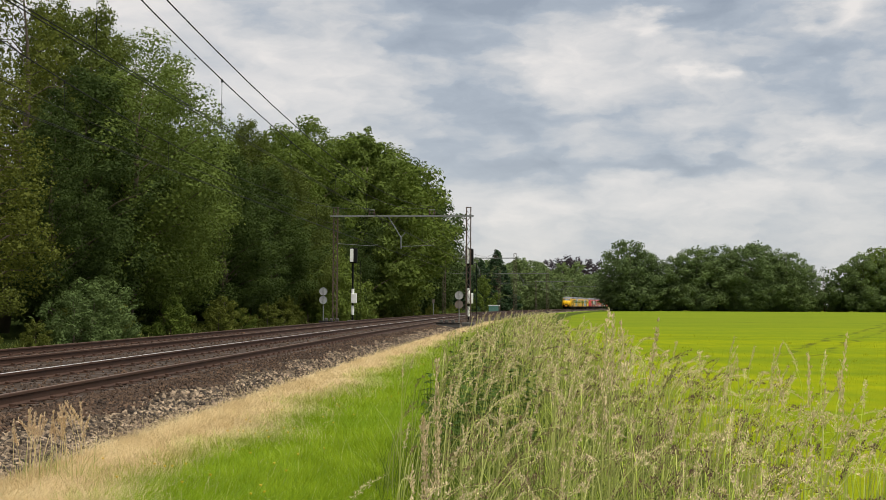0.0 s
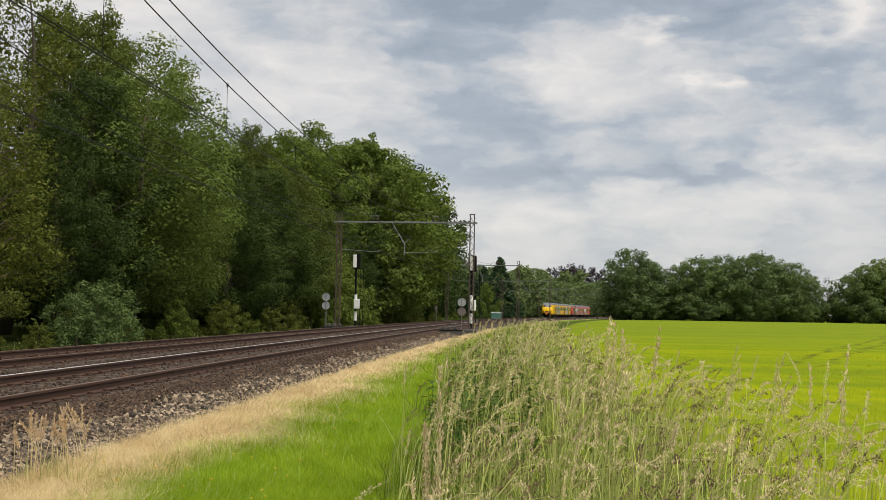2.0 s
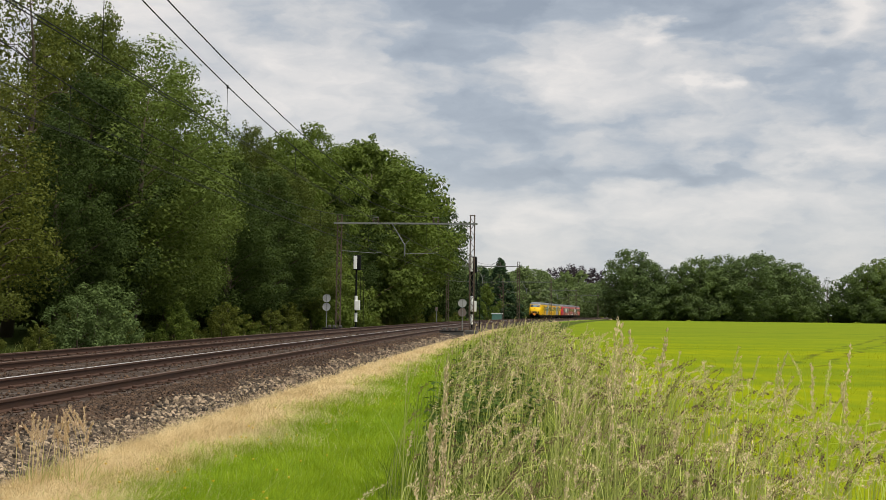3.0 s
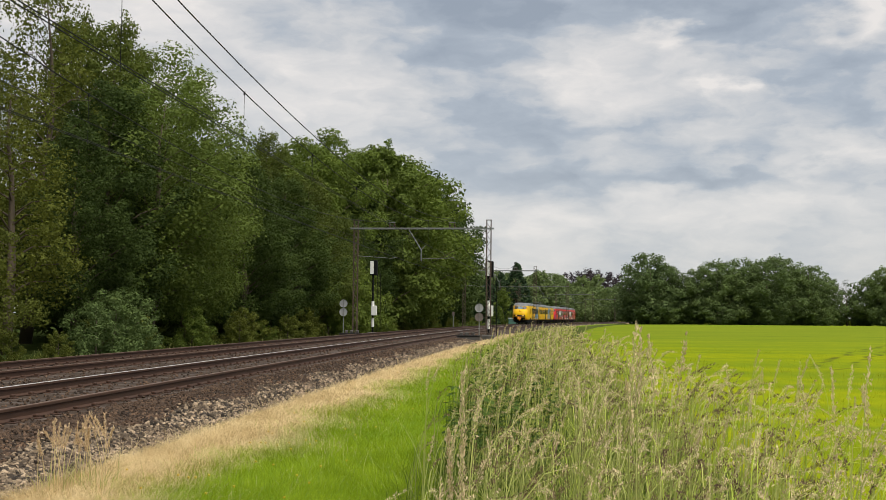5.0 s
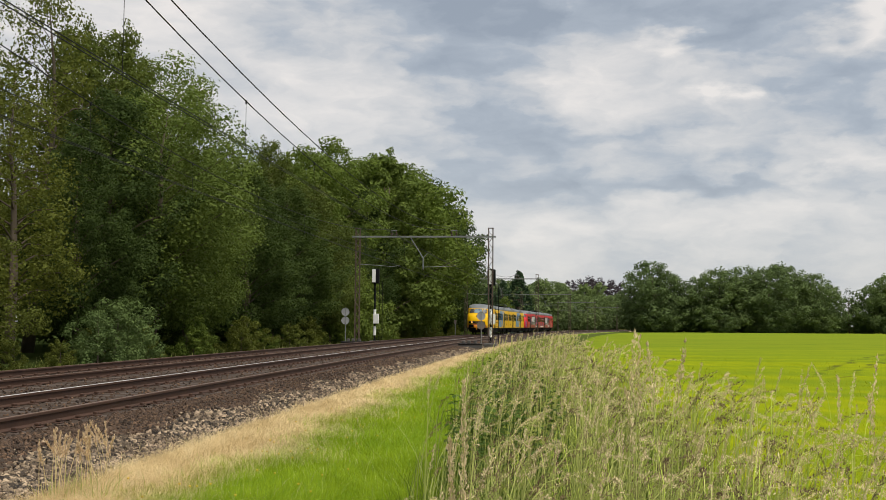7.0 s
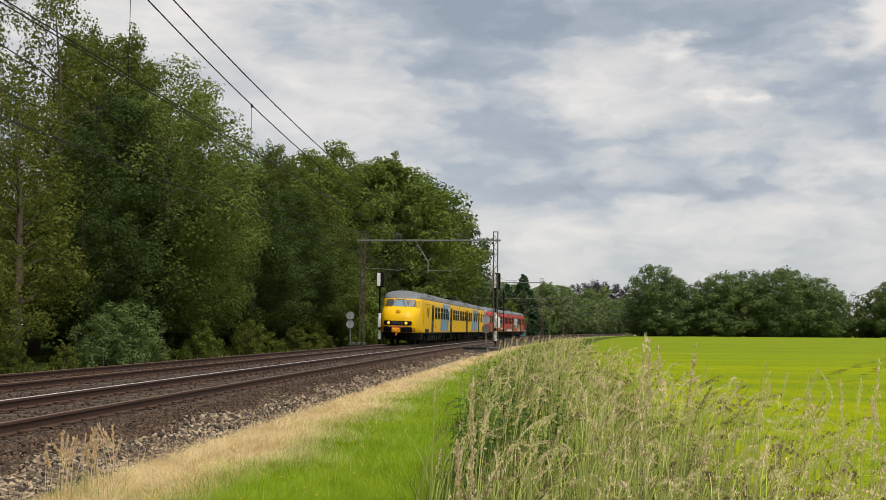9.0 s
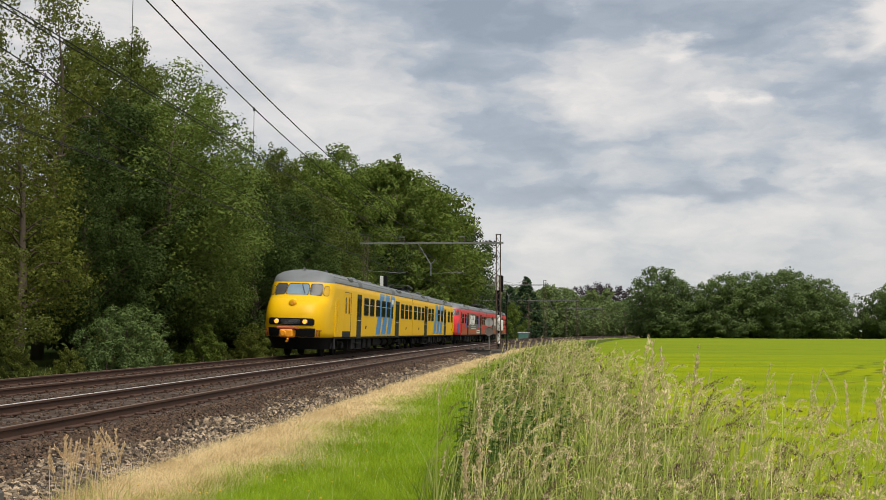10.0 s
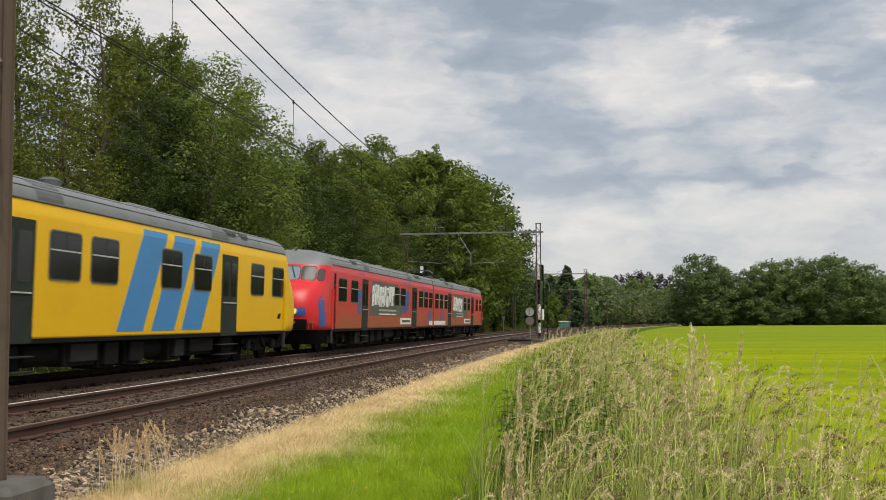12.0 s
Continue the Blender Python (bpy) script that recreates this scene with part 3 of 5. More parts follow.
def plate(y0, y1, z0, z1, out, side=1, thick=0.02, c=0.0, lean=0.0):
    """A flat plate on the car's side, its top shifted back by lean; the corners may be cut round."""
    x0, x1 = side * (W - 0.03), side * (W + out)
    if c:
        q = [(y0 + c, z0), (y1 - c, z0), (y1 - c * 0.3, z0 + c * 0.3), (y1, z0 + c), (y1, z1 - c), (y1 - c * 0.3, z1 - c * 0.3), (y1 - c, z1), (y0 + c, z1), (y0 + c * 0.3, z1 - c * 0.3), (y0, z1 - c), (y0, z0 + c), (y0 + c * 0.3, z0 + c * 0.3)]
    else:
        q = [(y0, z0), (y1, z0), (y1 + lean, z1), (y0 + lean, z1)]
    n = len(q)
    sh = Shape()

    def skin(z):
        return -max(0.0, z - 3.05) * 0.2
    v = [(x0 + side * skin(z), y, z) for y, z in q] + [(x1 + side * skin(z), y, z) for y, z in q]
    f = [tuple(range(n)), tuple(range(2 * n - 1, n - 1, -1))] + [(i, n + i, n + (i + 1) % n, (i + 1) % n) for i in range(n)]
    return sh.add(v, f)


def add_window(car, y0, y1, side, z0=1.92, z1=2.85):
    w = part("window", plate(y0, y1, z0, z1, 0.012, side, c=0.10), M["sash"], car)
    part("seal", plate(y0 + 0.025, y1 - 0.025, z0 + 0.025, z1 - 0.025, 0.0145, side, c=0.09), M["rubber"], w)
    part("pane", plate(y0 + 0.05, y1 - 0.05, z0 + 0.05, z1 - 0.05, 0.017, side, c=0.08), M["pane"], w)
    part("transom", plate(y0 + 0.05, y1 - 0.05, z0 + 0.545, z0 + 0.575, 0.026, side), M["bar"], w)
    mid = (y0 + y1) / 2
    part("mullion", plate(mid - 0.012, mid + 0.012, z0 + 0.62, z1 - 0.06, 0.022, side), M["rubber"], w)


def add_door(car, y0, y1, side, mat="door"):
    d = part("door", plate(y0, y1, 0.80, 2.95, 0.010, side, c=0.04), M[mat], car)
    m = (y0 + y1) / 2
    for a, b in ((y0 + 0.12, m - 0.08), (m + 0.08, y1 - 0.12)):
        part("pane", plate(a, b, 1.85, 2.75, 0.016, side, c=0.06), M["pane"], d)
    part("joint", plate(m - 0.012, m + 0.012, 0.84, 2.92, 0.014, side), M["rubber"], d)
    part("grab_bar", plate(y0 + 0.12, y1 - 0.12, 1.66, 1.69, 0.035, side), M["bar"], d)
    for z in (0.58, 0.32):
        part("step", Shape().box((side * 1.34 - 0.13, y0 - 0.05, z - 0.03), (side * 1.34 + 0.13, y1 + 0.05, z), 0.008), M["undergrey"], d)


def add_bogie(car, y):
    """A four-wheeled bogie with side frames, axle boxes and springs."""
    b = part("bogie", Shape().box((-1.0, y - 0.4, 0.45), (1.0, y + 0.4, 0.72), 0.04), M["under"], car)
    for side in (-1, 1):
        fr = Shape().box((side * 1.06 - 0.06, y - 1.75, 0.52), (side * 1.06 + 0.06, y + 1.75, 0.68), 0.02)
        fr.box((side * 1.06 - 0.07, y - 0.55, 0.30), (side * 1.06 + 0.07, y + 0.55, 0.55), 0.03)
        part("side_frame", fr, M["under"], b)
        for a in (-1.25, 1.25):
            part("axle_box", Shape().box((side * 1.13 - 0.08, y + a - 0.16, 0.34), (side * 1.13 + 0.08, y + a + 0.16, 0.64), 0.04), M["undergrey"], b)
            sp = [(side * 1.15 + 0.06 * math.cos(t), y + a + 0.3 + 0.06 * math.sin(t), 0.36 + 0.02 * t / 1.2) for t in np.arange(0, 14, 0.8)]
            part("spring", Shape().tube(sp, 0.018, 5), M["undergrey"], b)
        part("damper", Shape().tube([(side * 1.18, y - 0.3, 0.85), (side * 1.18, y + 0.3, 0.42)], 0.045, 8), M["undergrey"], b)
    for a in (-1.25, 1.25):
        for side in (-1, 1):
            ring = []
            for x, r in ((0.66, 0.10), (0.70, 0.12), (0.70, 0.38), (0.685, 0.40), (0.685, 0.49), (0.715, 0.487), (0.735, 0.465), (0.82, 0.46), (0.82, 0.39), (0.78, 0.36), (0.78, 0.12), (0.86, 0.10)):
                ring.append([(side * x, y + a + r * math.cos(t), 0.46 + r * math.sin(t)) for t in np.linspace(0, 2 * math.pi, 24, endpoint=False)])
            part("wheel", Shape().sweep(ring), M["under"], b, smooth=False)
        part("axle", Shape().tube([(-0.7, y + a, 0.46), (0.7, y + a, 0.46)], 0.08, 10), M["under"], b)


def add_gear(car, y0, y1, rng):
    """Boxes and tanks that hang under the floor."""
    y = y0
    while y < y1 - 0.8:
        ln = rng.uniform(0.7, 2.2)
        ln = min(ln, y1 - y)
        zz = rng.uniform(0.18, 0.36)
        kind = rng.choice(["box", "box", "tank", "grey"])
        for side in (-1, 1):
            x0, x1 = sorted((side * 0.55, side * rng.uniform(1.12, 1.28)))
            if kind == "tank":
                part("tank", Shape().tube([(side * 0.95, y, 0.55), (side * 0.95, y + 0.06, 0.55), (side * 0.95, y + ln - 0.06, 0.55), (side * 0.95, y + ln, 0.55)], [0.14, 0.22, 0.22, 0.14], 14), M["under"], car)
            else:
                g = part("equipment_box", Shape().box((x0, y, zz), (x1, y + ln, 0.84), 0.03), M["undergrey" if kind == "grey" else "under"], car)
                part("lid", Shape().box((side * 1.2 - 0.09, y + 0.06, zz + 0.08), (side * 1.2 + 0.09, y + ln - 0.06, 0.76), 0.02), M["undergrey" if kind == "grey" else "under"], g)
        y += ln + rng.uniform(0.15, 0.6)


def add_cab(car, livery):
    """The rounded nose with its windows, lamps, coupler and skirt."""
    red = livery == "red"
    skin = M["red" if red else "yellow"]
    nose = part("nose", nose_skin([0.86, 0.95, 1.1, 1.3, 1.5, 1.7, 1.85, 2.0, 2.15, 2.3, 2.4, 2.5, 2.6, 2.75, 2.9, 3.05, 3.2, 3.25]), skin, car, smooth=True)
    part("nose_roof", nose_skin([3.25, 3.32, 3.39, 3.46, 3.53, 3.59, 3.65, 3.71, 3.76, 3.80, 3.83, 3.854]), M["roof"], car, smooth=True)
    part("skirt", nose_skin([0.34, 0.42, 0.55, 0.7, 0.86], -0.02), M["black"], car, smooth=True)
    for a0, a1, mat in ((-13, 13, "screen"), (-40, -16, "screen_sheen"), (16, 40, "screen_sheen")):
        g = part("windscreen_frame", nose_patch(2.65, 3.19, a0 - 1.2, a1 + 1.2, 0.012, round_=2.5), M["rubber"], nose)
        part("windscreen", nose_patch(2.68, 3.16, a0, a1, 0.020, round_=2.5), M[mat], g)
    for s in (-1, 1):
        a0, a1 = sorted((s * 44, s * 60))
        g = part("quarter_light", nose_patch(2.65, 3.10, a0 - 1, a1 + 1, 0.010, round_=4), M["rubber"], nose)
        part("quarter_pane", nose_patch(2.67, 3.08, a0, a1, 0.016, round_=4), M["screen_sheen" if red else "quarter"], g)
    p = nose_point(3.05, -4, 0.05)
    q = nose_point(2.76, -8, 0.05)
    part("wiper", Shape().tube([nose_point(3.2, -3, 0.04), p, q], 0.015, 5), M["rubber"], nose)
    band = part("headlamp_band", nose_patch(1.36, 1.66, -31, 31, 0.02, round_=4, na=20), M["black" if not red else "navy"], nose)
    for k in range(5):
        part("grille_bar", nose_patch(1.41 + k * 0.045, 1.425 + k * 0.045, -6, 6, 0.045, nz=1), M["roofdark"], band)
    for a in (-12.5, 12.5):
        x, y, z = nose_point(1.51, a, 0.03)
        lamp = part("headlamp", Shape().tube([(x, y + 0.03, z), (x, y - 0.035, z)], [0.115, 0.10], 18), M["bar"], band)
        part("lens", Shape().tube([(x, y - 0.03, z), (x, y - 0.045, z)], [0.092, 0.075], 18), M["lamp"], lamp)
    x, y, z = nose_point(2.3, 0, 0.0)
    lamp = part("top_lamp", Shape().tube([(x, y + 0.3, z), (x, y - 0.07, z), (x, y - 0.09, z)], [0.19, 0.17, 0.14], 20), skin, nose)
    part("lens", Shape().tube([(x, y - 0.085, z), (x, y - 0.13, z)], [0.105, 0.085], 18), M["amber"], lamp)
    if red:
        for s in (-1, 1):
            for z0, z1, q0, q1 in ((0.95, 1.75, 60, 68), (1.45, 1.95, 64, 74), (1.0, 1.5, 66, 78), (1.6, 2.1, 58, 63)):
                a0, a1 = sorted((s * q0, s * q1))
                part("blue_splash", nose_patch(z0, z1, a0, a1, 0.006, round_=2), M["navy"], nose)
    for a0, a1 in ((-33, -12), (12, 33)):
        part("buffer_recess", nose_patch(0.87, 1.24, a0, a1, 0.010), M["black"], nose)
    part("coupler_recess", nose_patch(0.87, 1.22, -12, 12, 0.009), M["black"], nose)
    cp = part("coupler", Shape().box((-0.28, 0.02, 0.84), (0.28, 0.62, 1.18), 0.05), M["coupler"], car, "orange coupler head")
    part("cover", Shape().box((-0.42, 0.10, 1.19), (0.42, 0.62, 1.30), 0.03), M["coral"], cp)
    part("face", Shape().tube([(-0.10, 0.03, 1.01), (-0.10, -0.03, 1.01)], [0.13, 0.10], 14), M["coupler"], cp)
    part("hose", Shape().tube([(0.1, 0.04, 0.9), (0.12, -0.02, 0.77), (0.05, 0.0, 0.66)], 0.05, 8), M["coupler"], cp)
    for s in (-1, 1):
        a0, a1 = sorted((s * 33, s * 47))
        st = part("foot_rail", nose_patch(1.12, 1.17, a0, a1, 0.08, nz=1, na=6), M["coral"], nose)
        for d in (0.25, 0.75):
            a = a0 + (a1 - a0) * d
            part("bracket", nose_patch(0.9, 1.12, a - 0.9, a + 0.9, 0.05, nz=1, na=1), M["coral"], st)
        part("handrail", Shape().tube([(s * 1.46, 3.35, 1.05), (s * 1.49, 3.35, 1.1), (s * 1.49, 3.35, 2.5), (s * 1.46, 3.35, 2.55)], 0.022, 6), skin, car)
        part("corner_post", Shape().box((s * 1.42 - 0.035, 3.02, 0.88), (s * 1.42 + 0.035, 3.3, 2.4), 0.02), skin, car)
        part("ladder_post", Shape().box((s * 1.40 - 0.04, 3.05, 0.35), (s * 1.40 + 0.04, 3.2, 0.9), 0.02), M["rubber"], car)
    for x, y in ((0.0, 3.0), (0.55, 5.0)):
        part("horn", Shape().tube([(x, y, 3.65), (x, y, 3.85), (x, y - 0.12, 3.89)], [0.03, 0.03, 0.05], 8), M["roofdark"], car)


def shell(car, y0, y1, skin):
    prof = SIDE
    ys = list(np.arange(y0, y1, 2.0)) + [y1]
    for side in (-1, 1):
        part("side_wall", Shape().sweep([[(side * x, y, z) for x, z in prof] for y in ys], closed=False), skin, car, smooth=True)
    ridge = [(-x, z) for x, z in TOP] + [(x, z) for x, z in TOP[-2::-1]]
    part("roof", Shape().sweep([[(x, y, z) for x, z in ridge] for y in ys], closed=False), M["roof"], car, smooth=True)
    part("floor_pan", Shape().box((-1.32, y0, 0.80), (1.32, y1, 0.87)), M["under"], car)
    part("underframe", Shape().box((-0.6, y0 + 1.5, 0.36), (0.6, y1 - 1.5, 0.80), 0.03), M["under"], car)
    for side in (-1, 1):
        part("sill", Shape().box((side * 1.36 - 0.05, y0, 0.78), (side * 1.36 + 0.05, y1, 0.88), 0.015), M["black"], car)
        part("gutter", Shape().box((side * 1.365 - 0.03, y0, 3.285), (side * 1.365 + 0.03, y1, 3.325), 0.01), M["roofdark"], car)
        for z, x in ((3.545, 1.29), (3.70, 1.06)):
            part("roof_rib", Shape().tube([(side * x, y0, z), (side * x, y1, z)], 0.022, 5), M["roof"], car)


def end_wall(car, y, skin):
    prof = [(x, z) for x, z in SIDE] + TOP[1:]
    ring = prof + [(-x, z) for x, z in prof[-2::-1]]
    sh = Shape().sweep([[(x * f, y + d, (z - 2) * f + 2) for x, z in ring] for d, f in ((-0.06, 1.0), (0.0, 0.97))])
    part("end_wall", sh, skin, car)
    part("gangway", Shape().box((-0.75, y - 0.25, 0.9), (0.75, y + 0.25, 3.1), 0.08), M["rubber"], car)


def stripes(car, livery, y0, side):
    for k in range(3):
        a = y0 + 1.83 * k
        part("stripe", plate(a, a + 1.38, 0.97, 3.05, 0.004, side, lean=1.22), M["blue"], car, "light blue slanted stripe")
        part("stripe_top", plate(a + 1.22, a + 2.60, 3.05, 3.19, 0.004, side, lean=0.08), M["blue"], car)


def pantograph(car, y):
    pan = part("pantograph", Shape().box((-0.75, y - 0.7, 3.76), (0.75, y + 0.7, 3.81), 0.01), M["roofdark"], car, "folded dark pantograph")
    pan.matrix_basis = Matrix.Translation((0, 0, 0.1))
    for sx in (-0.55, 0.55):
        for sy in (-0.6, 0.6):
            part("insulator", Shape().tube([(sx, y + sy, 3.6), (sx, y + sy, 3.68), (sx, y + sy, 3.77)], [0.05, 0.09, 0.05], 8), M["insul"], pan)
        part("lower_arm", Shape().tube([(sx, y - 0.2, 3.84), (sx * 0.95, y - 1.6, 3.98)], 0.035, 6), M["black"], pan)
        part("lower_arm", Shape().tube([(sx, y + 0.2, 3.84), (sx * 0.95, y + 1.5, 3.96)], 0.035, 6), M["black"], pan)
        part("upper_arm", Shape().tube([(sx * 0.95, y - 1.6, 3.98), (sx * 0.8, y, 4.10)], 0.026, 6), M["black"], pan)
        part("upper_arm", Shape().tube([(sx * 0.95, y + 1.5, 3.96), (sx * 0.8, y, 4.10)], 0.026, 6), M["black"], pan)
    part("spring_box", Shape().box((-0.35, y - 0.9, 3.80), (0.35, y + 0.5, 3.98), 0.03), M["black"], pan)
    for d in (-0.18, 0.18):
        part("pan_head", Shape().tube([(-0.88, y + d, 3.95), (-0.80, y + d, 4.06), (-0.58, y + d, 4.17), (0.58, y + d, 4.17), (0.80, y + d, 4.06), (0.88, y + d, 3.95)], 0.028, 6), M["roofdark"], pan)


def roof_gear(car, spots, vents):
    for y, ln in spots:
        part("roof_hatch", Shape().box((-0.6, y, 3.76), (0.6, y + ln, 3.88), 0.03), M["roof"], car)
    for y, ln in ((vents[-1][0] - 2.4, 1.3), (vents[0][0] + 2.2, 1.0)):
        for s in (-1, 1):
            pan = Shape().sweep([[(s * x * 1.004, yy, z + 0.006) for x, z in TOP[:5]] for yy in (y, y + ln)], closed=False)
            part("roof_panel", pan, M["roofdark"], car)
    for y, ln in vents:
        for s in (-1, 1):
            v = part("roof_vent", Shape().box((s * 1.21 - 0.10, y, 3.43), (s * 1.21 + 0.10, y + ln, 3.65), 0.02), M["roofdark"], car)
            for k in range(3):
                part("louvre", Shape().box((s * 1.28 - 0.07, y + 0.06, 3.46 + k * 0.045), (s * 1.28 + 0.07, y + ln - 0.06, 3.475 + k * 0.045)), M["roof"], v)


WIN_A = [(10.0, 11.3), (11.7, 13.0), (13.5, 14.8), (15.3, 16.6), (17.0, 18.3), (22.4, 23.75), (24.15, 25.5), (25.85, 27.15)]
WIN_B = [(28.1, 29.45), (29.9, 31.25), (31.75, 33.05), (35.2, 36.5), (36.9, 38.2), (40.5, 41.8), (42.6, 43.9), (47.2, 48.5), (49.35, 50.6)]
JOIN = 27.6


def lead_car(livery):
    red = livery == "red"
    skin = M["red" if red else "yellow"]
    car = thing("train_car", "red advertising train car with blue splashes and white lettering" if red else "yellow train car with light blue slanted stripes and grey roof", "train car")
    rng = random.Random(4)
    shell(car, CAB, JOIN - 0.12, skin)
    add_cab(car, livery)
    end_wall(car, JOIN - 0.12, skin)
    for side in (-1, 1):
        wins = [w for w in WIN_A if not red or w[0] > 15] + ([(4.0, 5.4), (6.1, 7.4)] if red else [])
        if not red:
            stripes(car, livery, 13.6, side)
        else:
            wrap(car, side, 0)
        for a, b in wins:
            add_window(car, a, b, side)
        if not red:
            sm = part("window", plate(18.75, 19.3, 1.9, 2.6, 0.012, side, c=0.08), M["rubber"], car)
            part("pane", plate(18.79, 19.26, 1.94, 2.56, 0.017, side, c=0.06), M["pane"], sm)
            part("sign", plate(18.75, 19.45, 2.72, 2.98, 0.01, side), M["white"], car, "small pale destination plate")
            bag = part("baggage_door", plate(5.1, 6.65, 0.9, 2.95, 0.008, side, c=0.03), skin, car)
            part("door_edge", plate(6.6, 6.66, 0.92, 2.95, 0.014, side), M["rubber"], bag)
            part("door_head", plate(5.1, 6.65, 2.93, 2.96, 0.014, side), M["rubber"], bag)
            for a in (5.3, 6.05):
                part("pane", plate(a, a + 0.32, 1.95, 2.72, 0.014, side, c=0.1), M["brown_pane"], bag)
            part("kick_plate", plate(4.75, 6.6, 0.87, 1.14, 0.012, side), M["undergrey"], bag)
            for yy in (10.5, 24.6):
                part("emblem", plate(yy, yy + 0.3, 1.26, 1.42, 0.004, side, lean=0.12), M["black"], car)
        add_door(car, 8.2, 9.35, side)
        add_door(car, 20.3, 21.75, side)
    add_bogie(car, 4.7)
    add_bogie(car, 24.7)
    add_gear(car, 7.6, 21.8, rng)
    roof_gear(car, [(10.5, 1.2), (15.5, 0.8)], [(6.5, 0.9), (21.4, 1.6)])
    return car


def rear_car(livery):
    red = livery == "red"
    skin = M["red" if red else "yellow"]
    car = thing("train_car", "red advertising train car with sooty panel and white lettering" if red else "yellow train car with light blue stripes, grey doors and roof vents", "train car")
    rng = random.Random(9)
    shell(car, JOIN + 0.12, UNIT - CAB - 0.15, skin)
    end_wall(car, JOIN + 0.12, skin)
    for side in (-1, 1):
        if not red:
            stripes(car, livery, 38.2, side)
        else:
            wrap(car, side, 1)
        for a, b in WIN_B:
            if red and 35 < a < 39:
                continue
            add_window(car, a, b, side)
        add_door(car, 33.3, 34.7, side)
        add_door(car, 44.7, 46.0, side)
        if not red:
            for yy in (30.4, 50.0):
                part("emblem", plate(yy, yy + 0.3, 1.26, 1.42, 0.004, side, lean=0.12), M["black"], car)
    add_bogie(car, 30.6)
    add_bogie(car, 49.2)
    add_gear(car, 33.2, 46.6, rng)
    pantograph(car, 30.4)
    roof_gear(car, [(33.2, 1.6), (40.5, 1.6)], [(32.6, 1.3), (45.2, 0.9), (46.4, 0.7)])
    part("roof_fan", Shape().tube([(0.3, 37.3, 3.72), (0.3, 37.3, 3.98), (0.3, 37.3, 4.04)], [0.2, 0.24, 0.1], 12), M["roofdark"], car)
    # the tail cab is the lead cab turned round
    keep = set(car.children)
    add_cab(car, livery)
    back = Matrix.Translation((0, UNIT - 0.15, 0)) @ Matrix.Rotation(math.pi, 4, "Z")
    for ob in set(car.children) - keep:
        ob.matrix_basis = back
    return car


def wrap(car, side, which):
    """The red unit's printed film: blue splashes, sooty panels, white block lettering and strips."""
    def mark(name, mat, y0, y1, z0, z1, lean=0.0, out=0.004, label=""):
        part(name, plate(y0, y1, z0, z1, out, side, lean=lean), M[mat], car, label)
    rng = random.Random(31 + which)
    if which == 0:
        # a dark upright plate on the side, just behind the nose
        mark("dark_upright_plate", "under", 3.32, 3.62, 0.9, 2.98, 0, 0.006)
        mark("soot_panel", "smoke", 9.6, 17.4, 1.42, 2.4, 0.2, 0.005)
        mark("soot_panel", "smoke", 9.9, 15.9, 2.4, 2.95, 0.3, 0.005)
        for y, w, z0, z1, ln in ((7.0, 1.2, 2.2, 3.15, 0.4), (7.5, 0.6, 1.5, 2.3, -0.2), (16.0, 3.2, 2.5, 3.15, 0.2), (17.5, 1.6, 1.6, 2.6, 0.3), (23.3, 1.0, 2.6, 3.1, 0.3), (25.6, 0.9, 1.0, 1.8, 0.3)):
            mark("blue_splash", "navy", y, y + w, z0, z1, ln, 0.006)
        y0, y1, zb, zt, foot = 10.2, 15.5, 1.85, 2.75, (17.0, 20.0)
    else:
        mark("soot_panel", "smoke", 35.2, 42.4, 1.42, 2.4, 0.2, 0.005)
        mark("soot_panel", "smoke", 35.4, 40.2, 2.4, 2.95, 0.3, 0.005)
        for y, w, z0, z1, ln in ((33.0, 1.8, 2.5, 3.15, 0.4), (30.2, 1.0, 1.0, 1.7, 0.3), (41.5, 3.0, 2.5, 3.15, 0.2)):
            mark("blue_splash", "navy", y, y + w, z0, z1, ln, 0.006)
        y0, y1, zb, zt, foot = 35.6, 40.0, 1.85, 2.75, (41.0, 44.2)
    # block lettering as plain bars
    y = y0
    while y < y1 - 0.3:
        w = rng.choice([0.42, 0.5, 0.62])
        dz = rng.uniform(-0.06, 0.06)
        mark("letter_bar", "white", y, y + w, zb + dz, zt + dz, 0.05, 0.009)
        for _ in range(2):
            a, z = y + w * rng.choice([0.3, 0.42, 0.6]), zb + dz + rng.choice([0.0, 0.18, 0.5])
            mark("letter_gap", "smoke", a, a + w * rng.choice([0.18, 0.4]), z, z + rng.choice([0.16, 0.3]), 0.02, 0.012)
        y += w + 0.09
    mark("small_lettering", "bar", y0 + 1.5, y1 + 0.4, 1.64, 1.72, 0, 0.009)
    mark("underline", "white", y0 + 1.5, y1 + 0.4, 1.48, 1.53, 0, 0.009)
    mark("white_strip", "white", foot[0], foot[1], 1.02, 1.34, 0, 0.009)
    mark("strip_lettering", "smoke", foot[0] + 0.5, foot[1] - 0.3, 1.12, 1.24, 0, 0.012)
    if which == 0:
        mark("white_strip", "white", 26.0, 27.3, 0.95, 1.2, 0, 0.009)
    else:
        mark("white_strip", "white", 27.9, 32.3, 0.95, 1.2, 0, 0.009)


TRAIN = [(lead_car("yellow"), 0.0, 4.7, 24.7), (rear_car("yellow"), 0.0, 30.6, 49.2), (lead_car("red"), UNIT, 4.7, 24.7), (rear_car("red"), UNIT, 30.6, 49.2)]


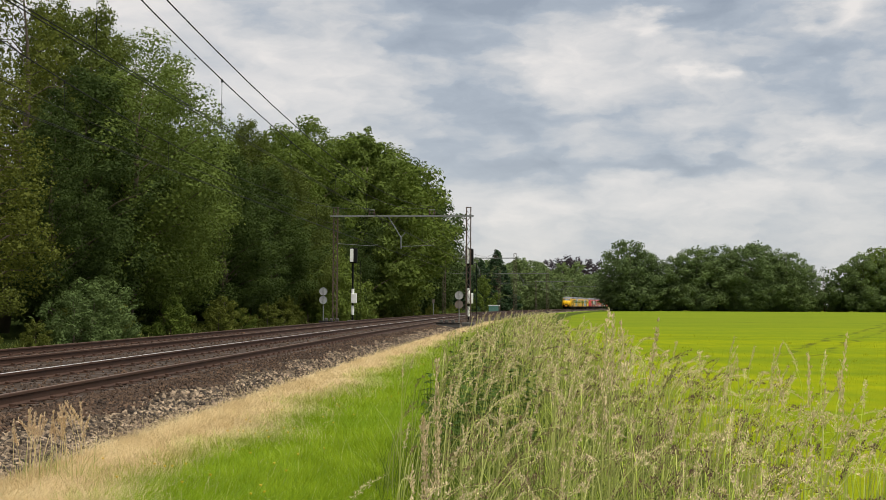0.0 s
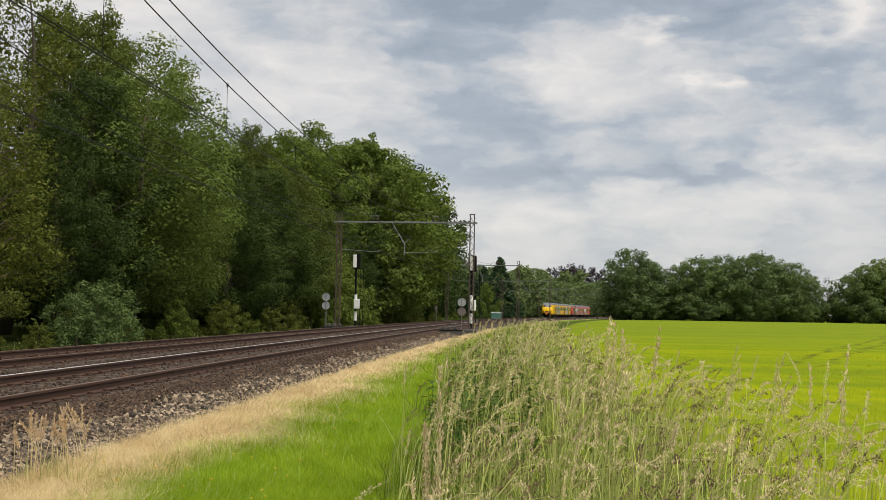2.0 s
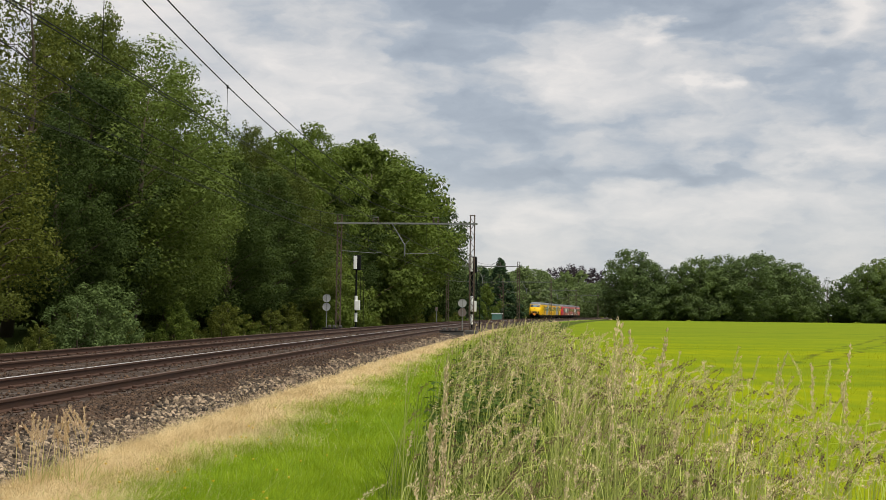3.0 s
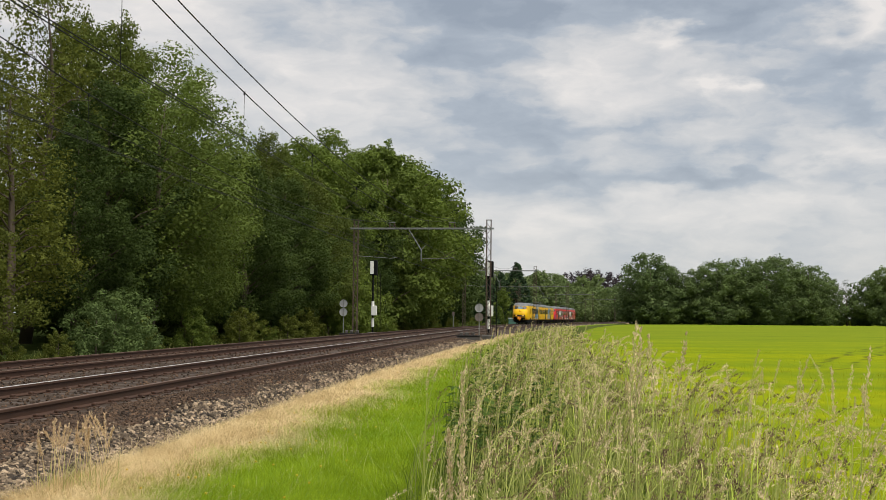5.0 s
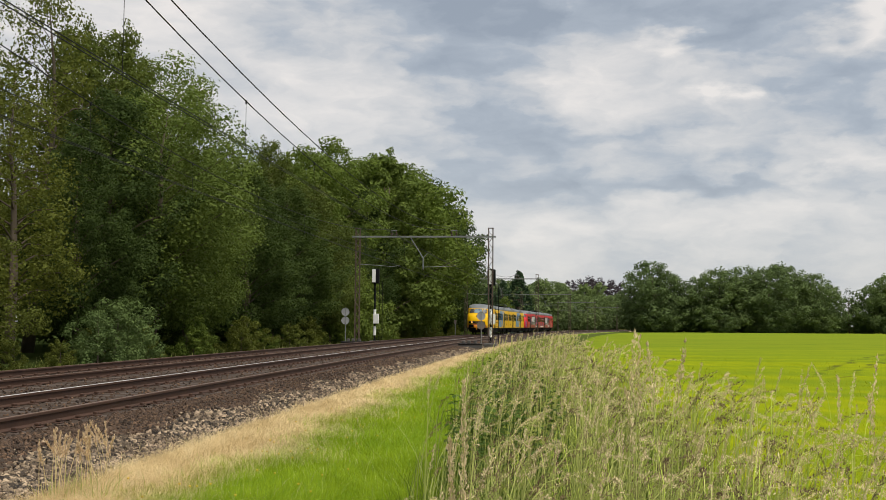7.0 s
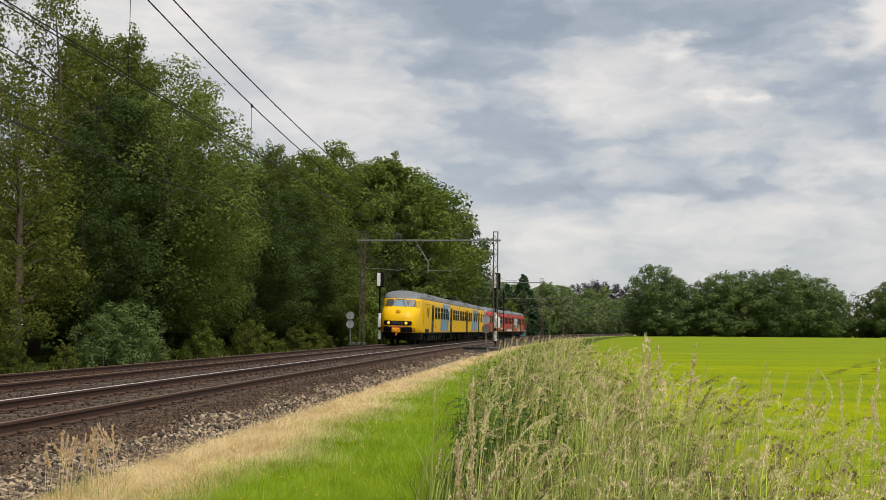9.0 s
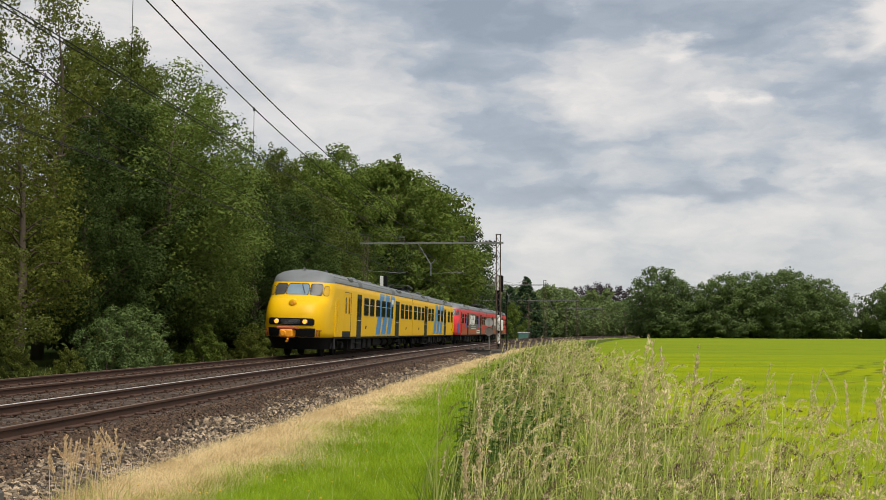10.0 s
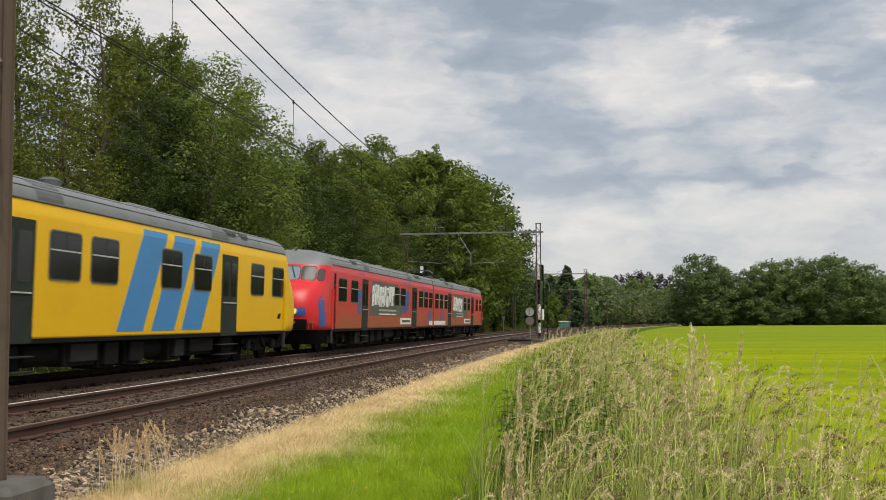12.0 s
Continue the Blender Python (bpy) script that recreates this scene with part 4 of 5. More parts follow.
def train_at(t):
    """How far along the line the leading nose stands."""
    return 348.1 - 29.307 * t - 0.0796 * t * t + float(np.interp(t, [0, 10.5, 11, 11.5, 12], [0, 0, -0.41, -0.43, -0.09]))


def car_pose(t, shift, b0, b1):
    """A car's pose with both bogies on the far track; its nose points back along the line."""
    up = float(lift(-SPACING))
    a = on_line(train_at(t) + shift + b0, -SPACING, up)
    b = on_line(train_at(t) + shift + b1, -SPACING, up)
    d = (b - a) / np.linalg.norm(b - a)
    o = a - d * b0
    return Matrix.Translation(o) @ Matrix.Rotation(-math.atan2(d[0], d[1]), 4, "Z") @ Matrix.Rotation(CANT_FAR, 4, "Y")


def motions():
    for car, shift, b0, b1 in TRAIN:
        walk(car, [(t, car_pose(t, shift, b0, b1)) for t in np.arange(0, 12.01, 0.5)])
    rng = random.Random(5)
    for ob in SWAYING:
        m = ob.matrix_basis.copy()
        walk(ob, [(t, m @ Matrix.Rotation(radians(rng.uniform(-0.7, 0.7)), 4, "Y") @ Matrix.Rotation(radians(rng.uniform(-0.5, 0.5)), 4, "X")) for t in np.arange(0, 12.01, 0.8)])


# ---- trees ----
LEAF = np.array([(-0.15, 0, 0), (0.62, 0.55, 0.08), (-0.42, 1, 0.04)])


def leaf_cloud(centres, radii, count, size, rng, droop=0.0, flat=0.75, aspect=0.8):
    """Leaves scattered in the shells of clumps, each a small folded blade."""
    k = len(centres)
    pick = rng.choice(k, count, p=radii ** 2 / (radii ** 2).sum())
    d = rng.normal(size=(count, 3))
    d /= np.linalg.norm(d, axis=1)[:, None]
    r = radii[pick] * rng.uniform(0.2, 1.0, count) ** 0.4 * (1 + 0.18 * rng.normal(size=count) * (rng.rand(count) < 0.2))
    pos = centres[pick] + d * r[:, None] * np.array([1, 1, flat])
    up = d * 1.15 + rng.normal(size=(count, 3)) * 0.42 + np.array([0, 0, 0.45 - droop * 0.6])
    up /= np.linalg.norm(up, axis=1)[:, None]
    along = np.cross(up, rng.normal(size=(count, 3)))
    along[:, 2] -= droop
    along /= np.linalg.norm(along, axis=1)[:, None]
    wide = np.cross(along, up)
    wide /= np.linalg.norm(wide, axis=1)[:, None]
    s = size * rng.uniform(0.6, 1.35, count)[:, None]
    v = [pos + s * (wide * aspect * p[0] + along * p[1] + up * p[2]) for p in LEAF]
    return np.stack(v, 1), np.arange(count * 3).reshape(count, 3)


def make_tree(kind, seed, leaves, size, material, bark="bark", spread_=0.30, low=0.12, clumps=70, droop=0.0):
    """A tree one unit tall: a tapered trunk, limbs and a crown; returns its two meshes. kind sets the crown's outline."""
    rng = np.random.RandomState(seed)
    trunk = Shape()
    bend = rng.uniform(-0.02, 0.02, (7, 2)).cumsum(0)
    pts = [(bend[i][0], bend[i][1], i / 6 * 0.9) for i in range(7)]
    trunk.tube(pts, [0.018, 0.0145, 0.012, 0.009, 0.0065, 0.004, 0.0015], 8)
    cs, rs = [], []
    for i in range(clumps):
        h = low + (0.97 - low) * (i + rng.rand()) / clumps
        f = (h - low) / (1 - low)
        if kind == "round":
            w = spread_ * math.sqrt(max(0.02, 1 - (2 * f - 0.95) ** 2)) * rng.uniform(0.55, 1.12)
        elif kind == "upright":
            w = spread_ * (1 - f) ** 0.65 * (0.55 + 0.45 * min(1, f * 5)) * rng.uniform(0.35, 1.15) + 0.01
        elif kind == "spire":
            w = spread_ * (1 - f) * rng.uniform(0.7, 1.05) + 0.004
        else:
            w = spread_ * (1 - f ** 2) ** 0.5 * rng.uniform(0.4, 1.2)
        a = i * 2.4 + rng.uniform(-0.5, 0.5)
        b = np.array([np.interp(h, [p[2] for p in pts], [p[j] for p in pts]) for j in (0, 1)])
        tip = np.array([b[0] + w * math.cos(a), b[1] + w * math.sin(a), h - droop * w * 0.7])
        root = np.array([b[0] * 0.9, b[1] * 0.9, max(0.05, h - w * 0.7)])
        if i % 2 == 0 or kind == "spire":
            mid = (tip + root) / 2 + np.array([0, 0, 0.02])
            trunk.tube([root, mid, tip], [0.0055 * (1.1 - f), 0.0035 * (1.1 - f), 0.0012], 4, cap=False)
        r = {"round": 0.105, "upright": 0.064, "spire": 0.035, "bush": 0.15}[kind] * rng.uniform(0.65, 1.25) * (1.05 - 0.45 * f)
        cs.append(tip)
        rs.append(r)
        if kind == "upright":
            # a feathered spray: smaller tufts towards a raised tip
            up_ = np.array([math.cos(a) * w * 0.25, math.sin(a) * w * 0.25, r * (1.1 - droop * 2.2)])
            for d, q in ((0.55, 0.78), (1.0, 0.55)):
                cs.append(tip + up_ * d + rng.normal(size=3) * r * 0.22)
                rs.append(r * q)
        if w > 0.12:
            cs.append(root + (tip - root) * rng.uniform(0.45, 0.75) + rng.normal(size=3) * 0.012)
            rs.append(r * 0.8)
    v, f = leaf_cloud(np.array(cs), np.array(rs), leaves, size, rng, droop, 0.75)
    return trunk.mesh("trunk", M[bark], True), soup("crown", v, f, M[material])


def plant(meshes, name, label, category, x, y, z, h, turn, wide=1.0, group=""):
    ob = thing(name, label, category, Matrix.Translation((x, y, z)) @ Matrix.Rotation(turn, 4, "Z") @ Matrix.Diagonal((h * wide, h * wide, h, 1)), group)
    for part_name, me in zip(("trunk", "crown"), meshes):
        p = new(part_name, me)
        p.parent = ob
    return ob


def make_woods():
    near = [
        (make_tree("upright", 11, 46000, 0.0098, "leaf_green", spread_=0.30, low=0.12, clumps=84), "tall mid-green broadleaf tree at the wood's edge"),
        (make_tree("upright", 12, 46000, 0.0098, "leaf_dark", spread_=0.28, low=0.14, clumps=84), "tall dark green alder at the wood's edge, low shade put into its leaves"),
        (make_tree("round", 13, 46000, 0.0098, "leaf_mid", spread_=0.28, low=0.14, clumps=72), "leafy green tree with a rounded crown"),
        (make_tree("upright", 14, 42000, 0.0096, "leaf_olive", "bark", spread_=0.27, low=0.10, clumps=100, droop=0.5), "olive-green birch with drooping leafy twigs"),
        (make_tree("upright", 15, 15500, 0.0088, "leaf_olive", "bark", spread_=0.22, low=0.22, clumps=90, droop=0.4), "thin open birch with sky between its leaves"),
    ]
    far = [
        (make_tree("round", 21, 24000, 0.0180, "leaf_mid", spread_=0.33, low=0.08, clumps=60), "full green deciduous tree in a dense wood"),
        (make_tree("round", 22, 24000, 0.0180, "leaf_dark", spread_=0.36, low=0.06, clumps=60), "dark green broad-crowned tree in a dense wood"),
        (make_tree("upright", 23, 24000, 0.0180, "leaf_mid", spread_=0.34, low=0.06, clumps=70), "tall green tree with uneven crown"),
        (make_tree("round", 24, 24000, 0.0180, "leaf_light", spread_=0.36, low=0.06, clumps=60), "fresh light green tree at the wood's edge"),
    ]
    airy = (make_tree("round", 16, 22000, 0.0138, "leaf_light", spread_=0.33, low=0.30, clumps=30), "airy light green tree with sky between its boughs")
    low = [(make_tree("round", 28, 4200, 0.042, "leaf_green", spread_=0.34, low=0.06, clumps=44), "green tree deep in the wood"),
           (make_tree("round", 29, 4200, 0.042, "leaf_green", spread_=0.36, low=0.05, clumps=44), "dark green tree deep in the wood"),
           (make_tree("upright", 30, 4200, 0.042, "leaf_dark", spread_=0.36, low=0.05, clumps=44), "slender green tree deep in the wood")]
    big = [(make_tree("round", 35, 15000, 0.027, "leaf_far_haze", spread_=0.40, low=0.03, clumps=80), "full rounded green oak across the field"),
           (make_tree("round", 36, 15000, 0.027, "leaf_far_haze", spread_=0.42, low=0.03, clumps=80), "dense dark green oak across the field"),
           (make_tree("round", 37, 15000, 0.027, "leaf_far_haze", spread_=0.36, low=0.03, clumps=80), "tall rounded green tree across the field"),
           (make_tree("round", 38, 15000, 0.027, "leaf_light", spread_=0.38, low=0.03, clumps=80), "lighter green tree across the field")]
    mist = [(make_tree("round", 41, 5200, 0.040, "leaf_mist", spread_=0.36, low=0.05, clumps=50), "tree in the distant wood, haze put into its pale green"),
            (make_tree("round", 42, 5200, 0.040, "leaf_far_haze", spread_=0.38, low=0.05, clumps=50), "green tree in the distant wood"),
            (make_tree("upright", 43, 5200, 0.040, "leaf_mist", spread_=0.36, low=0.05, clumps=50), "slender tree in the distant wood, haze put into its pale green")]
    purple = make_tree("round", 25, 8000, 0.028, "leaf_purple", spread_=0.42, low=0.10, clumps=60)
    spruce = make_tree("spire", 26, 12000, 0.022, "needle", spread_=0.30, low=0.03, clumps=150, droop=0.6)
    thin = make_tree("upright", 27, 1800, 0.018, "leaf_dark", spread_=0.2, low=0.3, clumps=40)
    bush = [(make_tree("bush", 31, 5500, 0.042, "leaf_light", spread_=0.55, low=0.08, clumps=26), "fresh green bush beside the track"),
            (make_tree("bush", 32, 5500, 0.040, "leaf_grey", spread_=0.6, low=0.06, clumps=30), "grey-green willow bush beside the track"),
            (make_tree("bush", 33, 5500, 0.042, "leaf_olive", spread_=0.5, low=0.06, clumps=30), "olive brown-green bush at the wood's edge")]
    rng = random.Random(77)

    def put(what, name, s, u, h, wide=1.0, cat="tree", group=""):
        p = on_line(s, u)
        z = float(ground_z(across(p[0], p[1]), p[1])) - 0.02
        plant(what[0], name, what[1], cat, p[0], p[1], z, h, rng.uniform(0, 6.28), wide, group)

    def top(s):
        return float(np.interp(s, [15, 30, 41, 48, 54, 61, 64, 67, 75, 89, 107, 126, 142, 183, 205, 214, 222, 460], [14.5, 14.5, 14.5, 14.9, 15.0, 13.0, 12.3, 12.0, 12.7, 15.0, 17.6, 18.5, 17.4, 20.0, 20.0, 17, 12.5, 12]))

    def top2(s):
        return 1.2 * top(s / 1.2)
    # front row along the far track
    s = 14.0
    i = 0
    while s < 186:
        h = top(s)
        if s < 42:
            what = near[3] if i % 3 else near[4]
        elif s < 112:
            # dark leaves picked often here: the wood's lower shade put into leaf colour
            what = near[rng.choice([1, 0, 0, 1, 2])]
        else:
            what = far[rng.choice([0, 3, 2, 3, 0] if s < 150 else [1, 1, 0])]
        if s < 45:
            h = 12.5
        put(what, "tree", s, -SPACING - rng.uniform(7.2, 9.0) - (2.0 if s > 130 else 0) - (2.5 if s > 165 else 0), h * (rng.uniform(0.56, 0.9) if s < 112 else rng.uniform(0.86, 1.08)), rng.uniform(1.0, 1.25), group="trees of the wood")
        s += rng.uniform(3.6, 5.2) if s < 112 else rng.uniform(5, 7)
        i += 1
    # second, tall row
    s = 18.0
    while s < 196:
        h = top2(s)
        # near part takes lighter leaves: top light on the wood put into leaf colour
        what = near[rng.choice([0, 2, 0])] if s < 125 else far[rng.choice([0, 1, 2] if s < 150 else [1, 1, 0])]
        if s < 57:
            what, h = near[4], 17.5
        if 100 < s < 140:
            what = airy
        put(what, "tree", s, -SPACING - rng.uniform(12.0, 13.8), h * rng.uniform(0.94, 1.08), rng.uniform(0.85, 1.05), group="trees of the wood")
        s += rng.uniform(4.6, 6.5)
    # deep rows that close the wood
    for depth in (18.5,):
        s = 20.0
        while s < 200:
            put(low[rng.choice([0, 1, 1])], "tree", s, -SPACING - depth - rng.uniform(0, 3), top2(s) * (rng.uniform(0.66, 0.86) if s > 75 else rng.uniform(0.45, 0.6)), rng.uniform(1.1, 1.4), group="trees of the wood")
            s += rng.uniform(7, 10)
    # bushes along the edge
    s = 22.0
    while s < 195:
        k = rng.random()
        what = bush[0] if k < 0.35 else bush[2]
        if 95 < s < 110:
            what = bush[0]
        put(what, "bush", s, -SPACING - rng.uniform(4.8, 6.2), rng.uniform(1.0, 2.2), rng.uniform(0.9, 1.3), "bush", "bushes by the track")
        s += rng.uniform(2.8, 5.6) if s < 110 else rng.uniform(6, 9)
    # light green bush behind the first gantry
    for s, u, h in ((86, 5.9, 4.4), (90, 5.6, 5.4), (94, 5.7, 6.2), (98, 5.8, 5.6)):
        put(bush[0], "bush", s, -SPACING - u, h, 0.85, "bush", "bushes by the track")
    # the wide willow bush near the rails
    for s, u, h in ((40.5, 5.0, 2.0), (42.6, 5.2, 2.5), (44.6, 4.9, 1.9)):
        put(bush[1], "bush", s, -SPACING - u, h, 1.1, "bush", "bushes by the track")
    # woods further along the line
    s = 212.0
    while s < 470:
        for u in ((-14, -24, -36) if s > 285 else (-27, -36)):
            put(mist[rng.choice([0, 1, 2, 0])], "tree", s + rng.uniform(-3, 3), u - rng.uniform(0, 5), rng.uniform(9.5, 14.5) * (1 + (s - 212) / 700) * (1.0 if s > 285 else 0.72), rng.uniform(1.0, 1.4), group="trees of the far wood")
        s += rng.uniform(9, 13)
    for s, u, h in ((268, -13.0, 15.0), (276, -18, 13.0), (262, -19, 11.5)):
        put((spruce, "dark pointed spruce above the other trees"), "spruce", s, u, h, 1.45, "spruce")
    for x, y, h in ((66, 525, 23.5), (75, 522, 24.8), (84, 528, 23.5)):
        plant(purple, "tree", "dark purple copper beech in the distant wood", "tree", x, y, -0.5, h, rng.uniform(0, 6), 1.1)
    put(bush[0], "bush", 236, -11.5, 7.5, 0.75, "bush")
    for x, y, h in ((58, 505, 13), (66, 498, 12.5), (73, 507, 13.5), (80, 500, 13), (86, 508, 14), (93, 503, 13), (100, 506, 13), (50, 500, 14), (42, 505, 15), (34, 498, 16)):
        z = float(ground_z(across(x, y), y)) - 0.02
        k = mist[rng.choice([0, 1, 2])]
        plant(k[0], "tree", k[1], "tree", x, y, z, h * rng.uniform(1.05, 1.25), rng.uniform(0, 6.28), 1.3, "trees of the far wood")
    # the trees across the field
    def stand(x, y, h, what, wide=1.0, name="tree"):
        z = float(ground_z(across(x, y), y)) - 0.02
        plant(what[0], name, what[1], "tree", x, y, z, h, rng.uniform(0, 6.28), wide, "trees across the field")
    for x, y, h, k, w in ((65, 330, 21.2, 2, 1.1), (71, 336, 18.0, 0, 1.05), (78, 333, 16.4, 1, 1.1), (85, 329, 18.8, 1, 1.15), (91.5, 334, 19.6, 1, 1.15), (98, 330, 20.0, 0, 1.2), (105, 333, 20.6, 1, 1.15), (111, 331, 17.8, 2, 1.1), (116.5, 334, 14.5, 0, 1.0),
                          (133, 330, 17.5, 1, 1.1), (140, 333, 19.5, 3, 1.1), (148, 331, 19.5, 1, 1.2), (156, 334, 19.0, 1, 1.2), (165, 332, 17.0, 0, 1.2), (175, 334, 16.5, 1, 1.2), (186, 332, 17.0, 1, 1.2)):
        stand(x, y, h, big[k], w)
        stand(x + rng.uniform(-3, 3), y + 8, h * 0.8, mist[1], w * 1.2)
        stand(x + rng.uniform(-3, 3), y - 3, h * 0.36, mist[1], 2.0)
    stand(124, 334, 13.5, (thin, "thin half-bare tree between two groups"), 1.0)
    for x in range(118, 132, 4):
        stand(x, 336, 6.5, mist[1], 1.5)


make_woods()


# ---- overhead line, signals and lineside things ----
def at_line(s, u, z=0.0):
    return Matrix.Translation(on_line(s, u, z)) @ Matrix.Rotation(-heading(s), 4, "Z")


def lattice_mast(parent, x, z0, z1, wide=0.30):
    """Two upright channels with crossing lacing bars; the mast stands at x across the line."""
    for d in (-wide / 2, wide / 2):
        ch = Shape().box((x + d - 0.012, -0.07, z0), (x + d + 0.012, 0.07, z1), 0.004)
        for e in (-0.07, 0.06):
            ch.box((x + d - 0.035, e, z0), (x + d + 0.035, e + 0.010, z1))
        part("mast_channel", ch, M["mast"], parent)
    step = 0.42
    k = 0
    z = z0 + 0.15
    lace = Shape()
    while z + step < z1 - 0.1:
        a, b = (-1, 1) if k % 2 else (1, -1)
        for y in (-0.078, 0.072):
            p, q = Vector((x + a * wide / 2, y, z)), Vector((x + b * wide / 2, y, z + step))
            lace.tube([p, q], 0.016, 4)
        z += step
        k += 1
    part("lacing", lace, M["mast"], parent)
    part("cap", Shape().box((x - wide / 2 - 0.05, -0.1, z1), (x + wide / 2 + 0.05, 0.1, z1 + 0.05), 0.01), M["mast"], parent)


def make_gantry(s, edge=2.75):
    g = thing("overhead_gantry", "rust-brown lattice portal spanning both tracks with hanging arms", "gantry", at_line(s, 0), "overhead line portals")
    for x in (-6.75, edge):
        lattice_mast(g, x, -0.35, 7.95)
        f = part("footing", Shape().box((x - 0.45, -0.4, -0.75), (x + 0.45, 0.4, -0.12), 0.06), M["concrete"], g)
    beam = Shape()
    for y in (-0.11, 0.10):
        beam.box((-7.15, y - 0.02, 7.32), (3.1, y + 0.02, 7.43), 0.005)
    part("beam", beam, M["galv"], g, "dull grey steel crossbeam")
    for x in np.arange(-6.6, 2.8, 0.85):
        part("batten", Shape().box((x - 0.03, -0.10, 7.29), (x + 0.03, 0.09, 7.31)), M["galv"], g)
    for x in (-4.15, 0.15):
        ins = Shape()
        for d in (-0.17, 0.17):
            ins.tube([(x + d, 0, 7.44), (x + d, 0, 7.52), (x + d, 0, 7.56), (x + d, 0, 7.62), (x + d, 0, 7.66), (x + d, 0, 7.8)], [0.03, 0.08, 0.03, 0.08, 0.03, 0.03], 8)
        part("insulator", ins, M["insul"], g)
        part("wire_saddle", Shape().box((x - 0.22, -0.06, 7.78), (x + 0.22, 0.06, 7.84), 0.01), M["galv"], g)
    arm = Shape().tube([(-2.95, 0, 7.3), (-2.05, 0, 5.85)], 0.045, 6)
    arm.tube([(-2.05, 0, 5.85), (-2.05, 0, 5.05)], 0.045, 6).tube([(-1.75, 0, 6.2), (-2.05, 0, 5.85)], 0.03, 6)
    part("drop_arm", arm, M["galv"], g, "pale grey Y-shaped drop arm")
    steady = Shape().tube([(-2.05, 0, 5.22), (0.05, 0, 5.28), (0.3, 0, 5.34)], 0.022, 6)
    part("steady_arm", steady, M["galv"], g)
    part("steady_arm", Shape().tube([(-6.6, 0, 5.42), (-4.2, 0, 5.25), (-3.7, 0, 5.34)], 0.022, 6), M["galv"], g)


make_gantry(9.3, 2.365)
for s_ in (80.0, 151.0, 224.0, 297.0, 370.0):
    make_gantry(s_)


def make_wires(u0, label):
    line = thing("overhead_wires", label, "overhead wire", group="overhead wires")
    posts = [-62, 9.3, 80.0, 151.0, 224.0, 297.0, 370.0, 440.0]

    def hang(s, sag, high):
        high = high + float(np.interp(s, [9.3, 80.0], [0.3, 0.0]))
        for a, b in zip(posts[:-1], posts[1:]):
            if a <= s <= b:
                f = (s - a) / (b - a)
                return high - sag * 4 * f * (1 - f)
        return high

    def run(name, du, zfun, r=0.011):
        ss = [s for s in np.arange(-58, 440, 3.0)]
        part(name, Shape().tube([tuple(on_line(s, u0 + du, zfun(s))) for s in ss], r, 5), M["wire"], line)
    run("messenger_wire", -0.22, lambda s: hang(s, 1.95, 7.95), 0.014)
    run("contact_wire", -0.05, lambda s: 5.36, 0.010)
    run("contact_wire", 0.05, lambda s: 5.36, 0.010)
    if u0 > -1:
        run("feeder_wire", 0.22, lambda s: hang(s, 1.6, 8.05) - float(np.interp(s, [9.3, 80.0], [0.3, 0.0])), 0.014)
    else:
        run("auxiliary_wire", 0.0, lambda s: hang(s, 0.5, 5.95) + 0.05, 0.009)
    for s in np.concatenate([np.arange(-4.6, 120, 8.2)]):
        du = -0.22
        part("dropper", Shape().tube([tuple(on_line(s, u0 + du, 5.36)), tuple(on_line(s, u0 + du, hang(s, 1.95, 7.95)))], 0.006, 4), M["wire"], line)
        part("clamp", Shape().tube([tuple(on_line(s, u0 + du, hang(s, 1.95, 7.95) - 0.06)), tuple(on_line(s, u0 + du, hang(s, 1.95, 7.95) + 0.03))], 0.025, 6), M["wire"], line)


make_wires(0.0, "dark sagging messenger wire, feeder and contact wires over the near track")
make_wires(-SPACING, "dark sagging messenger and contact wires over the far track")


def make_signal(s, u, z0, head_top):
    """A colour-light signal seen from behind: post in black and white, boxed head with a white back plate."""
    sg = thing("railway_signal", "black and white railway light signal beside the track", "signal", at_line(s, u), "signals")
    part("foundation", Shape().box((-0.35, -0.35, z0 - 0.35), (0.35, 0.35, z0 + 0.05), 0.04), M["concrete"], sg)
    h = head_top
    part("post", Shape().tube([(0, 0, z0), (0, 0, h - 0.2)], 0.075, 10), M["black"], sg)
    for a, b in ((z0 + 0.45, z0 + 1.15), (z0 + 1.75, z0 + 2.45)):
        part("white_band", Shape().tube([(0, 0, a), (0, 0, b)], 0.12, 12), M["white"], sg)
    head = part("signal_head", Shape().box((-0.24, -0.16, h - 1.15), (0.34, 0.14, h), 0.05), M["black"], sg)
    part("back_plate", Shape().box((-0.21, -0.20, h - 1.06), (0.06, -0.16, h - 0.06), 0.02), M["white"], head, "white back plate")
    for k in range(3):
        part("hood", Shape().tube([(0.1, 0.14, h - 0.25 - k * 0.33), (0.1, 0.36, h - 0.27 - k * 0.33)], 0.12, 12), M["black"], head)
    box = part("relay_box", Shape().box((-0.08, -0.28, z0 + 1.35), (0.34, -0.05, z0 + 2.1), 0.03), M["white"], sg)
    part("box_bracket", Shape().box((-0.1, -0.06, z0 + 1.5), (0.1, 0.06, z0 + 1.6)), M["black"], box)
    part("ladder_rail", Shape().tube([(0.30, 0.2, z0), (0.30, 0.2, h - 1.0)], 0.02, 6), M["black"], sg)
    part("ladder_rail", Shape().tube([(0.55, 0.2, z0), (0.55, 0.2, h - 1.0)], 0.02, 6), M["black"], sg)
    for z in np.arange(z0 + 0.3, h - 1.0, 0.3):
        part("ladder_rung", Shape().tube([(0.30, 0.2, z), (0.55, 0.2, z)], 0.012, 5), M["black"], sg)


make_signal(87.0, -6.72, -0.15, 5.45)
